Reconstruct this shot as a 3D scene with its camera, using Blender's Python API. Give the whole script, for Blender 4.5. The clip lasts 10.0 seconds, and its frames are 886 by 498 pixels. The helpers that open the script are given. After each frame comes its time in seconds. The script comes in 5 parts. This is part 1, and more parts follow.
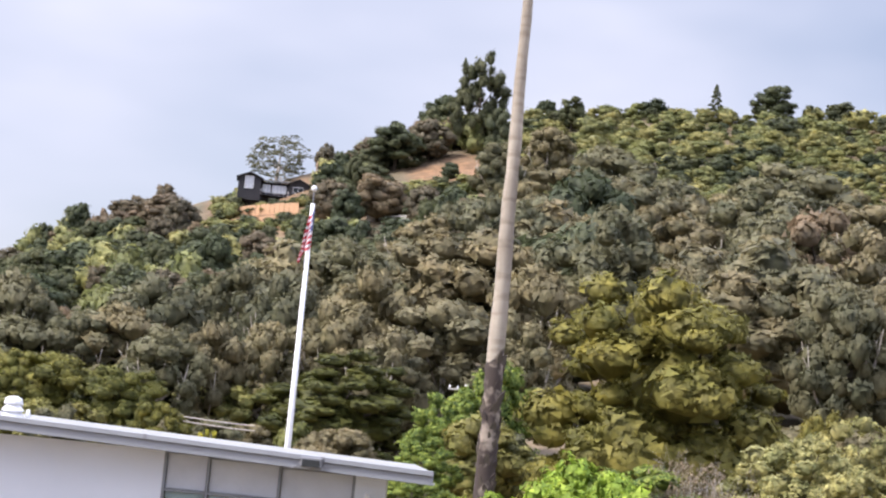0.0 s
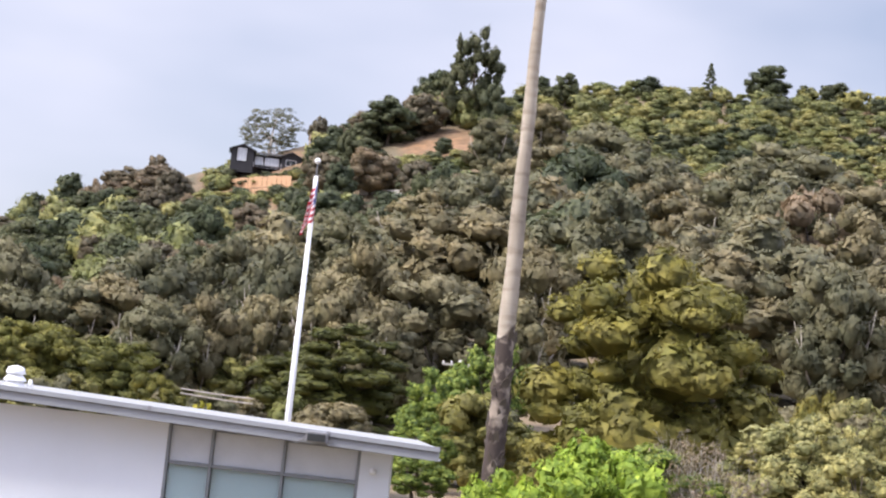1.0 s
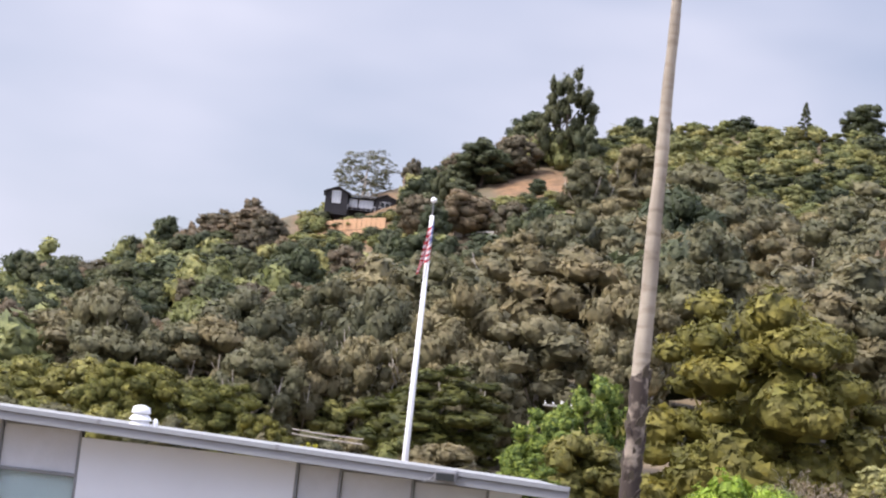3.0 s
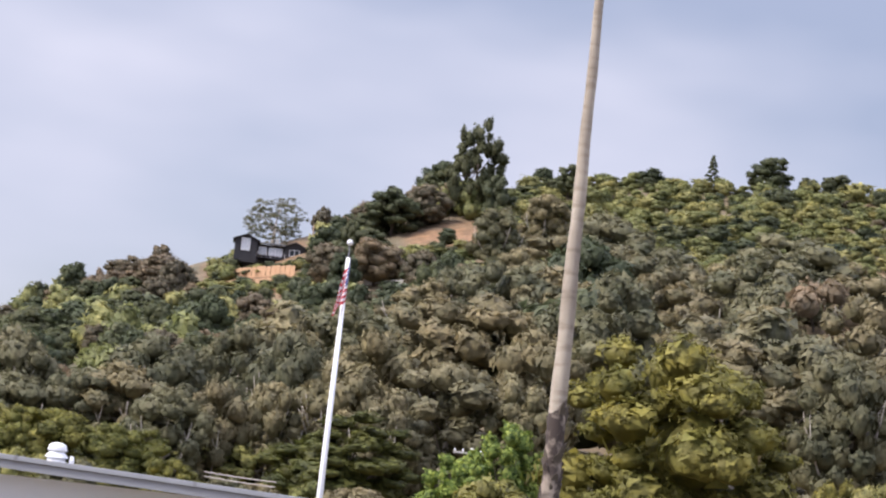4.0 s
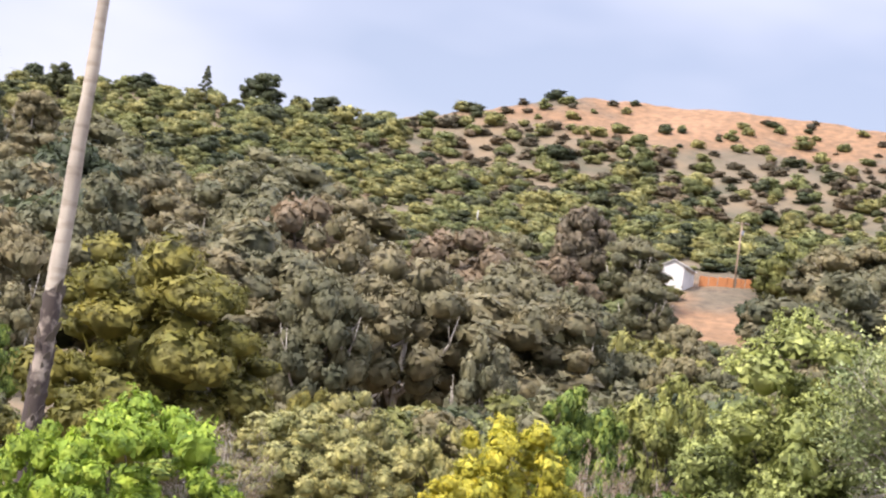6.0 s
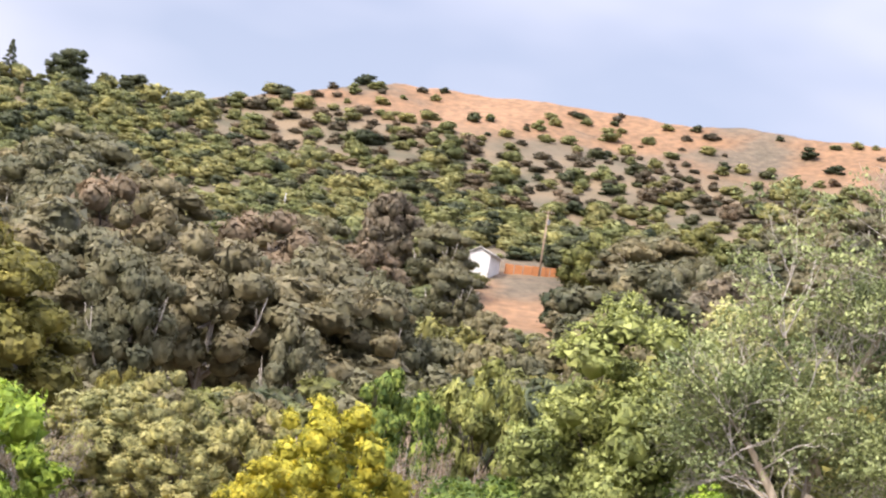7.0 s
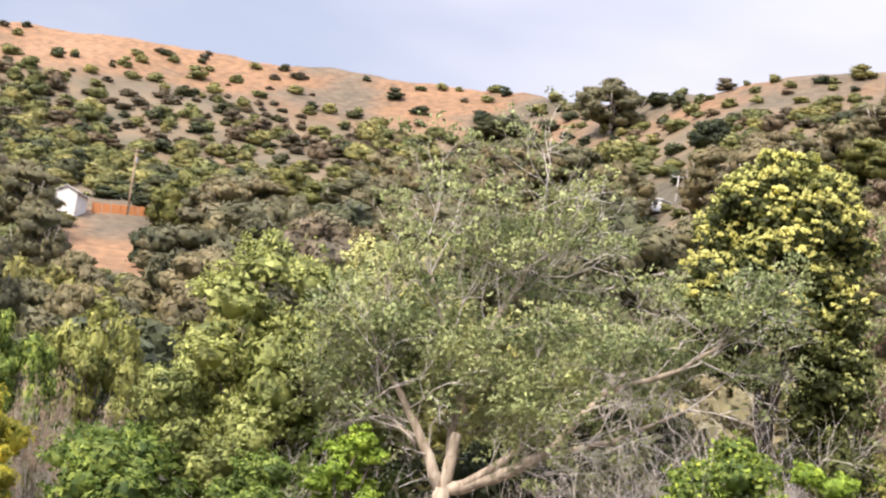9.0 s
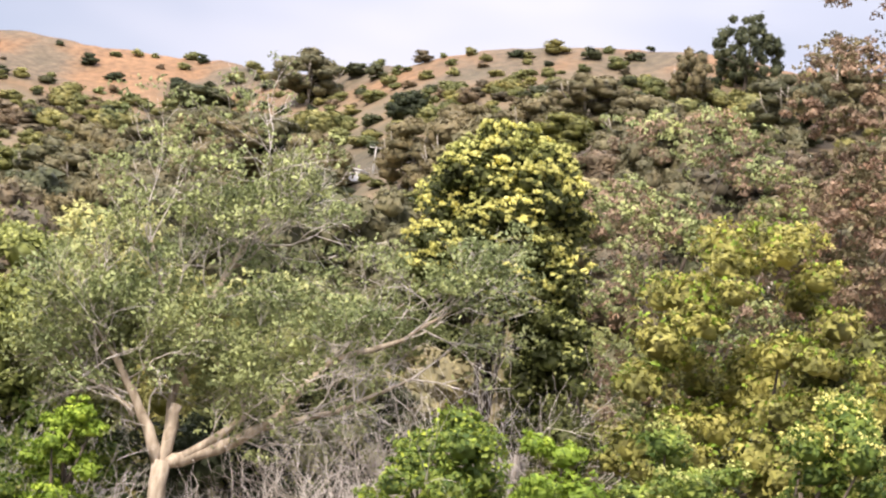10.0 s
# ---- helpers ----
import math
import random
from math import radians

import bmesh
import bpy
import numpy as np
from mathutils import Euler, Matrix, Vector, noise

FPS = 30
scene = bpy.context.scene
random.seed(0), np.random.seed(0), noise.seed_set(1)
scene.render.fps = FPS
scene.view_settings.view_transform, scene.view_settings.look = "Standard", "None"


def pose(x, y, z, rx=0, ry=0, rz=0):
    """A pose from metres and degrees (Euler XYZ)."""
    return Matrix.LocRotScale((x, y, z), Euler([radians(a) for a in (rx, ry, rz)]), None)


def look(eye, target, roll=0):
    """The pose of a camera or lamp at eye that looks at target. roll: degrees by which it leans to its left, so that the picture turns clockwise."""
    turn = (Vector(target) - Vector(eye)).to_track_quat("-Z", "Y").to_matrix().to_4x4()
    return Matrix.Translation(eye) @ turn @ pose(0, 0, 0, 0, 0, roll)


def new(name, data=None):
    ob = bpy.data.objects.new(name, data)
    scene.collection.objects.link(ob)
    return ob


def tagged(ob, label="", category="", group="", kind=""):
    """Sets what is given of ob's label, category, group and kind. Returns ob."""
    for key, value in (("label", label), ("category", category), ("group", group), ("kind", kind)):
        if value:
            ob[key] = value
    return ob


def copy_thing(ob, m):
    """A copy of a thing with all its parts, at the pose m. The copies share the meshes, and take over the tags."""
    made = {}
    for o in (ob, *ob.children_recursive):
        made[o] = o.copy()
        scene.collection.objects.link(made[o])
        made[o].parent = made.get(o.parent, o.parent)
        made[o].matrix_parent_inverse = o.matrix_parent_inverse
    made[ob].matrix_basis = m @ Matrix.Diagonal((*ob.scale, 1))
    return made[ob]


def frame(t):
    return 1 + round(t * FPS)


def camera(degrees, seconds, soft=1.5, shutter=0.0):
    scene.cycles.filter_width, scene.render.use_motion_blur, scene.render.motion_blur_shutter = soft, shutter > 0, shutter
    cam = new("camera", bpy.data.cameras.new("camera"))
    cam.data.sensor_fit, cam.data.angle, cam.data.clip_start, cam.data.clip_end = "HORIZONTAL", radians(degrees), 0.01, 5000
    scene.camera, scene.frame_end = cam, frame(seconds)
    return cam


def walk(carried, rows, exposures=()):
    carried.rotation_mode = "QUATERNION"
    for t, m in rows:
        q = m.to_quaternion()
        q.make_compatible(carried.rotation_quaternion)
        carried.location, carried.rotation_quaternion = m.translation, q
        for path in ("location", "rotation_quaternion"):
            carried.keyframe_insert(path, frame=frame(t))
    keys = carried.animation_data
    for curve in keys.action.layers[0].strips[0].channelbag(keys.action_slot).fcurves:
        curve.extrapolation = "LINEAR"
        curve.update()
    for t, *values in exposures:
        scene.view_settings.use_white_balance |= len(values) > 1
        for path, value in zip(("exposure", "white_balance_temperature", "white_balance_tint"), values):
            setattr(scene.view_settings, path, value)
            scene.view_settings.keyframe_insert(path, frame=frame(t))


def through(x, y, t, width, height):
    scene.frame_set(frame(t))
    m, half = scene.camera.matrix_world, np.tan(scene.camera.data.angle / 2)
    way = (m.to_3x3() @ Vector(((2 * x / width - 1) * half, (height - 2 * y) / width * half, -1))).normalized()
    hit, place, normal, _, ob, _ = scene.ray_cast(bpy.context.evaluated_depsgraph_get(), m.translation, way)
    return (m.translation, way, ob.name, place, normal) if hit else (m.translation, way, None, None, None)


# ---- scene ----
cam = camera(25.06, 10.0, soft=2.2)
walk(cam, [
    (0.0, pose(1.137, -0.007, 1.973, 95.872, -5.483, 5.306)),
    (0.5, pose(0.962, 0.115, 1.956, 95.428, -5.864, 5.002)),
    (1.0, pose(0.803, 0.235, 1.957, 95.194, -6.255, 4.955)),
    (1.5, pose(0.612, 0.334, 1.943, 95.211, -6.119, 5.608)),
    (2.0, pose(0.437, 0.408, 1.920, 96.039, -6.161, 5.623)),
    (2.5, pose(0.293, 0.444, 1.904, 96.154, -6.282, 7.239)),
    (2.7, pose(0.239, 0.437, 1.898, 95.968, -6.234, 7.683)),
    (3.8, pose(0.118, 0.048, 1.633, 97.468, -6.670, 6.116)),
    (4.0, pose(0.079, 0.021, 1.616, 97.828, -6.451, 4.920)),
    (4.5, pose(0.000, 0.000, 1.600, 97.953, -6.747, -0.940)),
    (5.0, pose(-0.042, 0.020, 1.564, 97.279, -7.906, -5.721)),
    (5.2, pose(-0.066, 0.044, 1.534, 96.984, -8.052, -6.779)),
    (6.3, pose(-0.289, 0.456, 1.145, 97.441, -8.868, -12.025)),
    (6.5, pose(-0.364, 0.572, 1.122, 97.512, -9.058, -13.292)),
    (7.0, pose(-0.556, 0.878, 1.096, 97.742, -9.162, -16.192)),
    (7.5, pose(-0.709, 1.183, 1.055, 97.873, -9.164, -18.995)),
    (8.0, pose(-0.874, 1.506, 1.031, 98.026, -8.885, -21.380)),
    (8.5, pose(-1.056, 1.848, 1.038, 97.634, -8.024, -25.077)),
    (9.0, pose(-1.170, 2.170, 1.034, 97.724, -7.531, -28.133)),
    (9.5, pose(-1.272, 2.489, 1.021, 98.162, -6.546, -32.942)),
    (10.0, pose(-1.357, 2.802, 1.004, 97.953, -6.747, -36.941)),
], exposures=((0.0, 0.79, 6150, 11), (2.0, 0.76, 6200, 11), (4.0, 0.57, 6150, 12), (5.0, 0.79, 6150, 12), (6.5, 1.02, 6350, 12), (8.0, 0.95, 6400, 12), (10.0, 0.97, 6750, 12)))

# ---------------------------------------------------------------- light: a bright, broken overcast
SUN_ELEVATION, SUN_TURN = radians(50), radians(-115)
world = bpy.data.worlds.new("sky")
scene.world = world
world.use_nodes = True
wn, wl = world.node_tree.nodes, world.node_tree.links
wn.clear()
sky = wn.new("ShaderNodeTexSky")
sky.sky_type = "NISHITA"
sky.sun_disc = False
sky.sun_elevation, sky.sun_rotation = SUN_ELEVATION, SUN_TURN
coord = wn.new("ShaderNodeTexCoord")
squash = wn.new("ShaderNodeMapping")
squash.inputs["Scale"].default_value = (2.6, 2.6, 7.0)
squash.inputs["Location"].default_value = (0.35, 0.2, 0.1)
puffs = wn.new("ShaderNodeTexNoise")
puffs.inputs["Scale"].default_value, puffs.inputs["Detail"].default_value, puffs.inputs["Roughness"].default_value = 1.0, 4, 0.45
cover = wn.new("ShaderNodeValToRGB")
cover.color_ramp.elements[0].position, cover.color_ramp.elements[1].position = 0.40, 0.64
cover.color_ramp.elements[0].color = (0.34, 0.34, 0.34, 1)
scaled = wn.new("ShaderNodeMix")
scaled.data_type, scaled.blend_type = "RGBA", "MULTIPLY"
scaled.inputs["Factor"].default_value = 1
scaled.inputs["B"].default_value = (0.085, 0.075, 0.075, 1)
clouds = wn.new("ShaderNodeMix")
clouds.data_type = "RGBA"
clouds.inputs["B"].default_value = (0.52, 0.515, 0.59, 1)
back = wn.new("ShaderNodeBackground")
back.inputs["Strength"].default_value = 1.0
wout = wn.new("ShaderNodeOutputWorld")
wl.new(coord.outputs["Generated"], squash.inputs["Vector"])
wl.new(squash.outputs["Vector"], puffs.inputs["Vector"])
wl.new(puffs.outputs["Fac"], cover.inputs["Fac"])
wl.new(sky.outputs["Color"], scaled.inputs["A"])
wl.new(cover.outputs["Color"], clouds.inputs["Factor"])
wl.new(scaled.outputs["Result"], clouds.inputs["A"])
wl.new(clouds.outputs["Result"], back.inputs["Color"])
# an overcast sky is brighter overhead than at the horizon
up = wn.new("ShaderNodeSeparateXYZ")
wl.new(coord.outputs["Generated"], up.inputs["Vector"])
lift = wn.new("ShaderNodeMapRange")
lift.interpolation_type = "SMOOTHSTEP"
lift.inputs["From Min"].default_value, lift.inputs["From Max"].default_value = 0.2, 1.0
lift.inputs["To Min"].default_value, lift.inputs["To Max"].default_value = 1.0, 3.9
wl.new(up.outputs["Z"], lift.inputs["Value"])
wl.new(lift.outputs["Result"], back.inputs["Strength"])
wl.new(back.outputs["Background"], wout.inputs["Surface"])

sun_data = bpy.data.lights.new("sun", "SUN")
sun_data.energy, sun_data.angle, sun_data.color = 3.5, radians(12), (1.0, 0.92, 0.80)
sun = new("sun", sun_data)
sun_from = Vector((math.sin(SUN_TURN) * math.cos(SUN_ELEVATION), math.cos(SUN_TURN) * math.cos(SUN_ELEVATION), math.sin(SUN_ELEVATION)))
sun.matrix_world = look(sun_from * 50, (0, 0, 0))


# ---------------------------------------------------------------- materials
def material(name, rough=0.8, metal=0.0):
    m = bpy.data.materials.new(name)
    m.use_nodes = True
    b = m.node_tree.nodes["Principled BSDF"]
    b.inputs["Roughness"].default_value, b.inputs["Metallic"].default_value = rough, metal
    return m, m.node_tree.nodes, m.node_tree.links, b


def ramp(nodes, stops):
    r = nodes.new("ShaderNodeValToRGB")
    el = r.color_ramp.elements
    while len(el) < len(stops):
        el.new(0.5)
    for e, (at, col) in zip(el, stops):
        e.position, e.color = at, (*col, 1)
    return r


def mixed(nodes, links, a, b, fac, kind="MIX"):
    """Mix of two colours; a, b: sockets or colours, fac: a socket or a number."""
    n = nodes.new("ShaderNodeMix")
    n.data_type, n.blend_type = "RGBA", kind
    for key, v in (("A", a), ("B", b)):
        if isinstance(v, tuple):
            n.inputs[key].default_value = (*v, 1)
        else:
            links.new(v, n.inputs[key])
    if isinstance(fac, float):
        n.inputs["Factor"].default_value = fac
    else:
        links.new(fac, n.inputs["Factor"])
    return n.outputs["Result"]


def noise_of(nodes, links, scale, detail=4.0, kind="Object", stretch=(1, 1, 1)):
    c = nodes.new("ShaderNodeTexCoord")
    mp = nodes.new("ShaderNodeMapping")
    mp.inputs["Scale"].default_value = stretch
    n = nodes.new("ShaderNodeTexNoise")
    n.inputs["Scale"].default_value, n.inputs["Detail"].default_value = scale, detail
    links.new(c.outputs[kind], mp.inputs["Vector"])
    links.new(mp.outputs["Vector"], n.inputs["Vector"])
    return n.outputs["Fac"]


def bumped(nodes, links, b, fac, strength, distance):
    k = nodes.new("ShaderNodeBump")
    k.inputs["Strength"].default_value, k.inputs["Distance"].default_value = strength, distance
    links.new(fac, k.inputs["Height"])
    links.new(k.outputs["Normal"], b.inputs["Normal"])


def plain(name, colour, rough=0.6, metal=0.0, spread=0.12, scale=3.0, fine=60.0, bump=0.15):
    """Paint, metal or wood with weathering at two scales and a fine relief."""
    m, n, l, b = material(name, rough, metal)
    big = noise_of(n, l, scale)
    small = noise_of(n, l, fine)
    dark = tuple(c * (1 - spread) for c in colour)
    light = tuple(min(1, c * (1 + spread)) for c in colour)
    r1 = ramp(n, ((0.3, dark), (0.7, light)))
    l.new(big, r1.inputs["Fac"])
    r2 = ramp(n, ((0.35, tuple([1 - spread] * 3)), (0.65, (1, 1, 1))))
    l.new(small, r2.inputs["Fac"])
    l.new(mixed(n, l, r1.outputs["Color"], r2.outputs["Color"], 1.0, "MULTIPLY"), b.inputs["Base Color"])
    bumped(n, l, b, small, bump, 0.01)
    return m


def foliage(name, deep, mid, tip, patch=0.35, through=0.33, rough=0.6, grain=1.6):
    """Leaves: each its own tint, clumps of differing age, light that passes through."""
    m, n, l, b = material(name, rough)
    geo = n.new("ShaderNodeNewGeometry")
    info = n.new("ShaderNodeObjectInfo")
    r = ramp(n, ((0.0, deep), (0.5, mid), (1.0, tip)))
    l.new(geo.outputs["Random Per Island"], r.inputs["Fac"])
    age = ramp(n, ((0.35, (0.66, 0.70, 0.66)), (0.65, (1.25, 1.18, 1.08))))
    l.new(noise_of(n, l, patch), age.inputs["Fac"])
    one = mixed(n, l, r.outputs["Color"], age.outputs["Color"], 1.0, "MULTIPLY")
    whole = ramp(n, ((0.0, (0.66, 0.71, 0.68)), (0.3, (0.84, 0.88, 0.82)), (0.55, (1.0, 0.98, 0.95)), (0.78, (1.07, 0.99, 0.90)), (1.0, (1.16, 1.12, 1.0))))
    own = n.new("ShaderNodeAttribute")
    own.attribute_name = "plant_tint"
    both = n.new("ShaderNodeMath")
    l.new(info.outputs["Random"], both.inputs[0])
    l.new(own.outputs["Fac"], both.inputs[1])
    turn = n.new("ShaderNodeMath")
    turn.operation = "FRACT"
    l.new(both.outputs[0], turn.inputs[0])
    l.new(turn.outputs[0], whole.inputs["Fac"])
    col = mixed(n, l, one, whole.outputs["Color"], 1.0, "MULTIPLY")
    fine = noise_of(n, l, grain, 5)
    sprays = ramp(n, ((0.32, (0.66, 0.68, 0.66)), (0.52, (1.0, 1.0, 1.0)), (0.70, (1.22, 1.20, 1.15))))
    l.new(fine, sprays.inputs["Fac"])
    col = mixed(n, l, col, sprays.outputs["Color"], 1.0, "MULTIPLY")
    l.new(col, b.inputs["Base Color"])
    b.inputs["Specular IOR Level"].default_value = 0.25
    bumped(n, l, b, noise_of(n, l, grain * 2.2, 3), 0.35, 0.2)
    tr = n.new("ShaderNodeBsdfTranslucent")
    l.new(col, tr.inputs["Color"])
    mx = n.new("ShaderNodeMixShader")
    mx.inputs["Fac"].default_value = through
    l.new(b.outputs["BSDF"], mx.inputs[1])
    l.new(tr.outputs["BSDF"], mx.inputs[2])
    l.new(mx.outputs["Shader"], n["Material Output"].inputs["Surface"])
    return m


def bark(name, dark, light, scale=6.0):
    m, n, l, b = material(name, 0.9)
    r = ramp(n, ((0.3, dark), (0.7, light)))
    f = noise_of(n, l, scale, 5, stretch=(1, 1, 0.3))
    l.new(f, r.inputs["Fac"])
    l.new(r.outputs["Color"], b.inputs["Base Color"])
    bumped(n, l, b, f, 0.5, 0.03)
    return m


LEAF = {
    "gum": foliage("gum_leaves", (0.15, 0.138, 0.088), (0.195, 0.18, 0.115), (0.25, 0.232, 0.148)),
    "oak": foliage("oak_leaves", (0.062, 0.072, 0.042), (0.09, 0.104, 0.06), (0.125, 0.145, 0.082)),
    "olive": foliage("olive_leaves", (0.118, 0.118, 0.04), (0.19, 0.19, 0.065), (0.295, 0.295, 0.101)),
    "brown": foliage("brown_leaves", (0.14, 0.115, 0.085), (0.19, 0.155, 0.115), (0.25, 0.205, 0.155)),
    "scrub": foliage("scrub_leaves", (0.20, 0.205, 0.092), (0.27, 0.275, 0.122), (0.35, 0.355, 0.155)),
    "acacia": foliage("acacia_leaves", (0.115, 0.112, 0.03), (0.185, 0.178, 0.048), (0.28, 0.268, 0.072), 0.6),
    "dark_acacia": foliage("dark_acacia_leaves", (0.057, 0.063, 0.018), (0.095, 0.105, 0.03), (0.152, 0.168, 0.048), 0.5),
    "leafy": foliage("fresh_leaves", (0.07, 0.12, 0.03), (0.18, 0.25, 0.055), (0.34, 0.4, 0.09), 0.8),
    "light": foliage("light_leaves", (0.14, 0.22, 0.03), (0.30, 0.42, 0.06), (0.45, 0.55, 0.09), 1.0, 0.35),
    "yellow": foliage("yellow_blossom", (0.20, 0.215, 0.035), (0.46, 0.44, 0.055), (0.62, 0.575, 0.085), 0.9, 0.3),
    "pale": foliage("pale_scrub_leaves", (0.182, 0.182, 0.083), (0.33, 0.33, 0.15), (0.478, 0.478, 0.217), 0.7),
    "grey": foliage("dry_twigs", (0.204, 0.156, 0.12), (0.34, 0.26, 0.2), (0.476, 0.364, 0.28), 0.7, 0.1),
    "pink": foliage("rusty_leaves", (0.27, 0.185, 0.15), (0.38, 0.26, 0.21), (0.50, 0.345, 0.28), 0.6),
    "big": foliage("broad_leaves", (0.13, 0.132, 0.042), (0.28, 0.285, 0.09), (0.45, 0.455, 0.15), 0.7, 0.3),
    "green": foliage("green_leaves", (0.12, 0.14, 0.05), (0.265, 0.305, 0.105), (0.43, 0.48, 0.175), 0.7, 0.3),
    "sage": foliage("sage_leaves", (0.21, 0.225, 0.11), (0.42, 0.45, 0.22), (0.588, 0.63, 0.308), 0.7, 0.3),
    "bloom": foliage("pale_blossom", (0.34, 0.36, 0.13), (0.52, 0.535, 0.20), (0.66, 0.67, 0.28), 0.9, 0.3),
}
BARK_PALE = bark("pale_bark", (0.22, 0.19, 0.16), (0.50, 0.45, 0.39))
BARK_DARK = bark("dark_bark", (0.05, 0.04, 0.03), (0.14, 0.11, 0.085))
BARK_TAN = bark("tan_bark", (0.22, 0.17, 0.12), (0.55, 0.46, 0.36), 9.0)
TWIG = bark("twig_bark", (0.32, 0.28, 0.25), (0.60, 0.55, 0.50), 12.0)
WHITE_PAINT = plain("white_paint", (0.80, 0.80, 0.82), 0.45, 0.0, 0.06)
WALL_PAINT = plain("wall_paint", (0.70, 0.73, 0.80), 0.75, 0.0, 0.05, 0.6, 90.0)
FASCIA_PAINT = plain("fascia_paint", (0.28, 0.29, 0.32), 0.45, 0.0, 0.07, 1.2)
FRAME_PAINT = plain("frame_metal", (0.22, 0.23, 0.25), 0.5, 0.3, 0.1)
PANEL_PAINT = plain("panel_paint", (0.58, 0.60, 0.66), 0.7, 0.0, 0.05)
ROOFING = plain("gravel_roofing", (0.30, 0.30, 0.30), 0.95, 0.0, 0.2, 2.0, 40.0)
BLIND = plain("blind_fabric", (0.74, 0.82, 0.85), 0.85, 0.0, 0.05, 0.5)
DARK_WOOD = plain("dark_siding", (0.028, 0.026, 0.032), 0.7, 0.0, 0.2, 0.5, 8.0)
ROOF_SHINGLE = plain("dark_shingles", (0.06, 0.058, 0.06), 0.9, 0.0, 0.2, 0.5, 6.0)
POLE_WOOD = plain("pole_wood", (0.36, 0.26, 0.18), 0.85, 0.0, 0.2, 0.6, 20.0)
CONCRETE = plain("concrete", (0.45, 0.43, 0.40), 0.9, 0.0, 0.12, 0.5, 10.0)
FENCE_WOOD = plain("fence_boards", (0.55, 0.34, 0.20), 0.85, 0.0, 0.15, 0.4, 8.0)
ROOF_LIGHT = plain("light_roofing", (0.62, 0.60, 0.58), 0.8, 0.0, 0.1, 0.6, 8.0)
ORANGE_FENCE = plain("orange_boards", (0.55, 0.22, 0.08), 0.85, 0.0, 0.15, 0.4, 8.0)
WIRE_PALE = plain("pale_wire", (0.40, 0.36, 0.32), 0.6)
WIRE = plain("wire", (0.08, 0.08, 0.08), 0.6)
METAL_GREY = plain("lamp_housing", (0.25, 0.25, 0.27), 0.5, 0.4, 0.1)


def glass_pane():
    m, n, l, b = material("window_glass", 0.05)
    b.inputs["Transmission Weight"].default_value = 1.0
    b.inputs["IOR"].default_value = 1.45
    b.inputs["Base Color"].default_value = (0.85, 0.93, 0.95, 1)
    return m


GLASS = glass_pane()


def dark_glass():
    m, n, l, b = material("dark_window_glass", 0.08)
    b.inputs["Base Color"].default_value = (0.03, 0.035, 0.04, 1)
    return m


DARK_GLASS = dark_glass()


# ---------------------------------------------------------------- the lie of the land
# ridge line of the hills: bearing from the viewpoint (degrees) and height angle (degrees)
RIDGE_BEARING = (-180, -60, -30, -18.4, -15.9, -13.9, -11.8, -9, -7.5, -6, -3.4, 2.6, 6, 10, 12.5, 15, 22.4, 25.6, 29.8, 31.5, 35, 38.8, 42, 50, 75, 180)
RIDGE_ANGLE = (0.5, 1.0, 2.5, 4.2, 5.5, 6.3, 6.85, 8.0, 8.6, 9.2, 9.9, 10.3, 10.55, 11.25, 11.95, 12.2, 12.15, 12.2, 12.2, 12.35, 13.4, 14.05, 14.2, 13.5, 9, 0.5)
FOOT = 70.0


def ridge_distance(a):
    return np.interp(a, (-180, -20, 0, 14, 28, 34, 60, 180), (420, 430, 470, 520, 500, 430, 400, 420))


def ground_z(x, y):
    """Height of the land at x, y (arrays or numbers)."""
    x, y = np.asarray(x, float), np.asarray(y, float)
    r = np.hypot(x, y) + 1e-6
    a = np.degrees(np.arctan2(x, y))
    top = np.interp(a, RIDGE_BEARING, RIDGE_ANGLE)
    far = ridge_distance(a)
    u = np.clip((r - FOOT) / (far - FOOT), 0, 1)
    low = -2.3
    lift = 1.6 + r * np.tan(np.radians(low + (top - low) * u ** 0.85))
    near = -0.6 - 0.6 * np.clip(r / 30, 0, 1)
    z = np.where(r < FOOT, near, lift)
    beyond = np.clip(r - far, 0, None)
    z = np.maximum(z - 0.22 * beyond - np.clip(r * np.tan(np.radians(top)) - far * np.tan(np.radians(top)), 0, None), np.where(r < FOOT, -5, -2))
    roll = np.sin(x * 0.021 + 1.3) * np.cos(y * 0.017) + 0.5 * np.sin(x * 0.06 + y * 0.043) + 0.3 * np.sin(y * 0.11 - x * 0.09)
    return z + roll * np.clip((r - 60) / 200, 0, 1) * 1.6


# ---------------------------------------------------------------- building helpers
def mesh_object(name, bm, mat, parent=None, smooth=False):
    me = bpy.data.meshes.new(name)
    bm.to_mesh(me)
    bm.free()
    if smooth:
        for p in me.polygons:
            p.use_smooth = True
    me.materials.append(mat)
    ob = new(name, me)
    ob.parent = parent
    return ob


def part(name, bm, mat, parent, label="", smooth=False):
    ob = mesh_object(name, bm, mat, parent, smooth)
    return tagged(ob, label) if label else ob


def thing(name, label, category, at=(0, 0, 0), group="", kind=""):
    ob = new(name)
    ob.location = at
    return tagged(ob, label, category, group, kind)


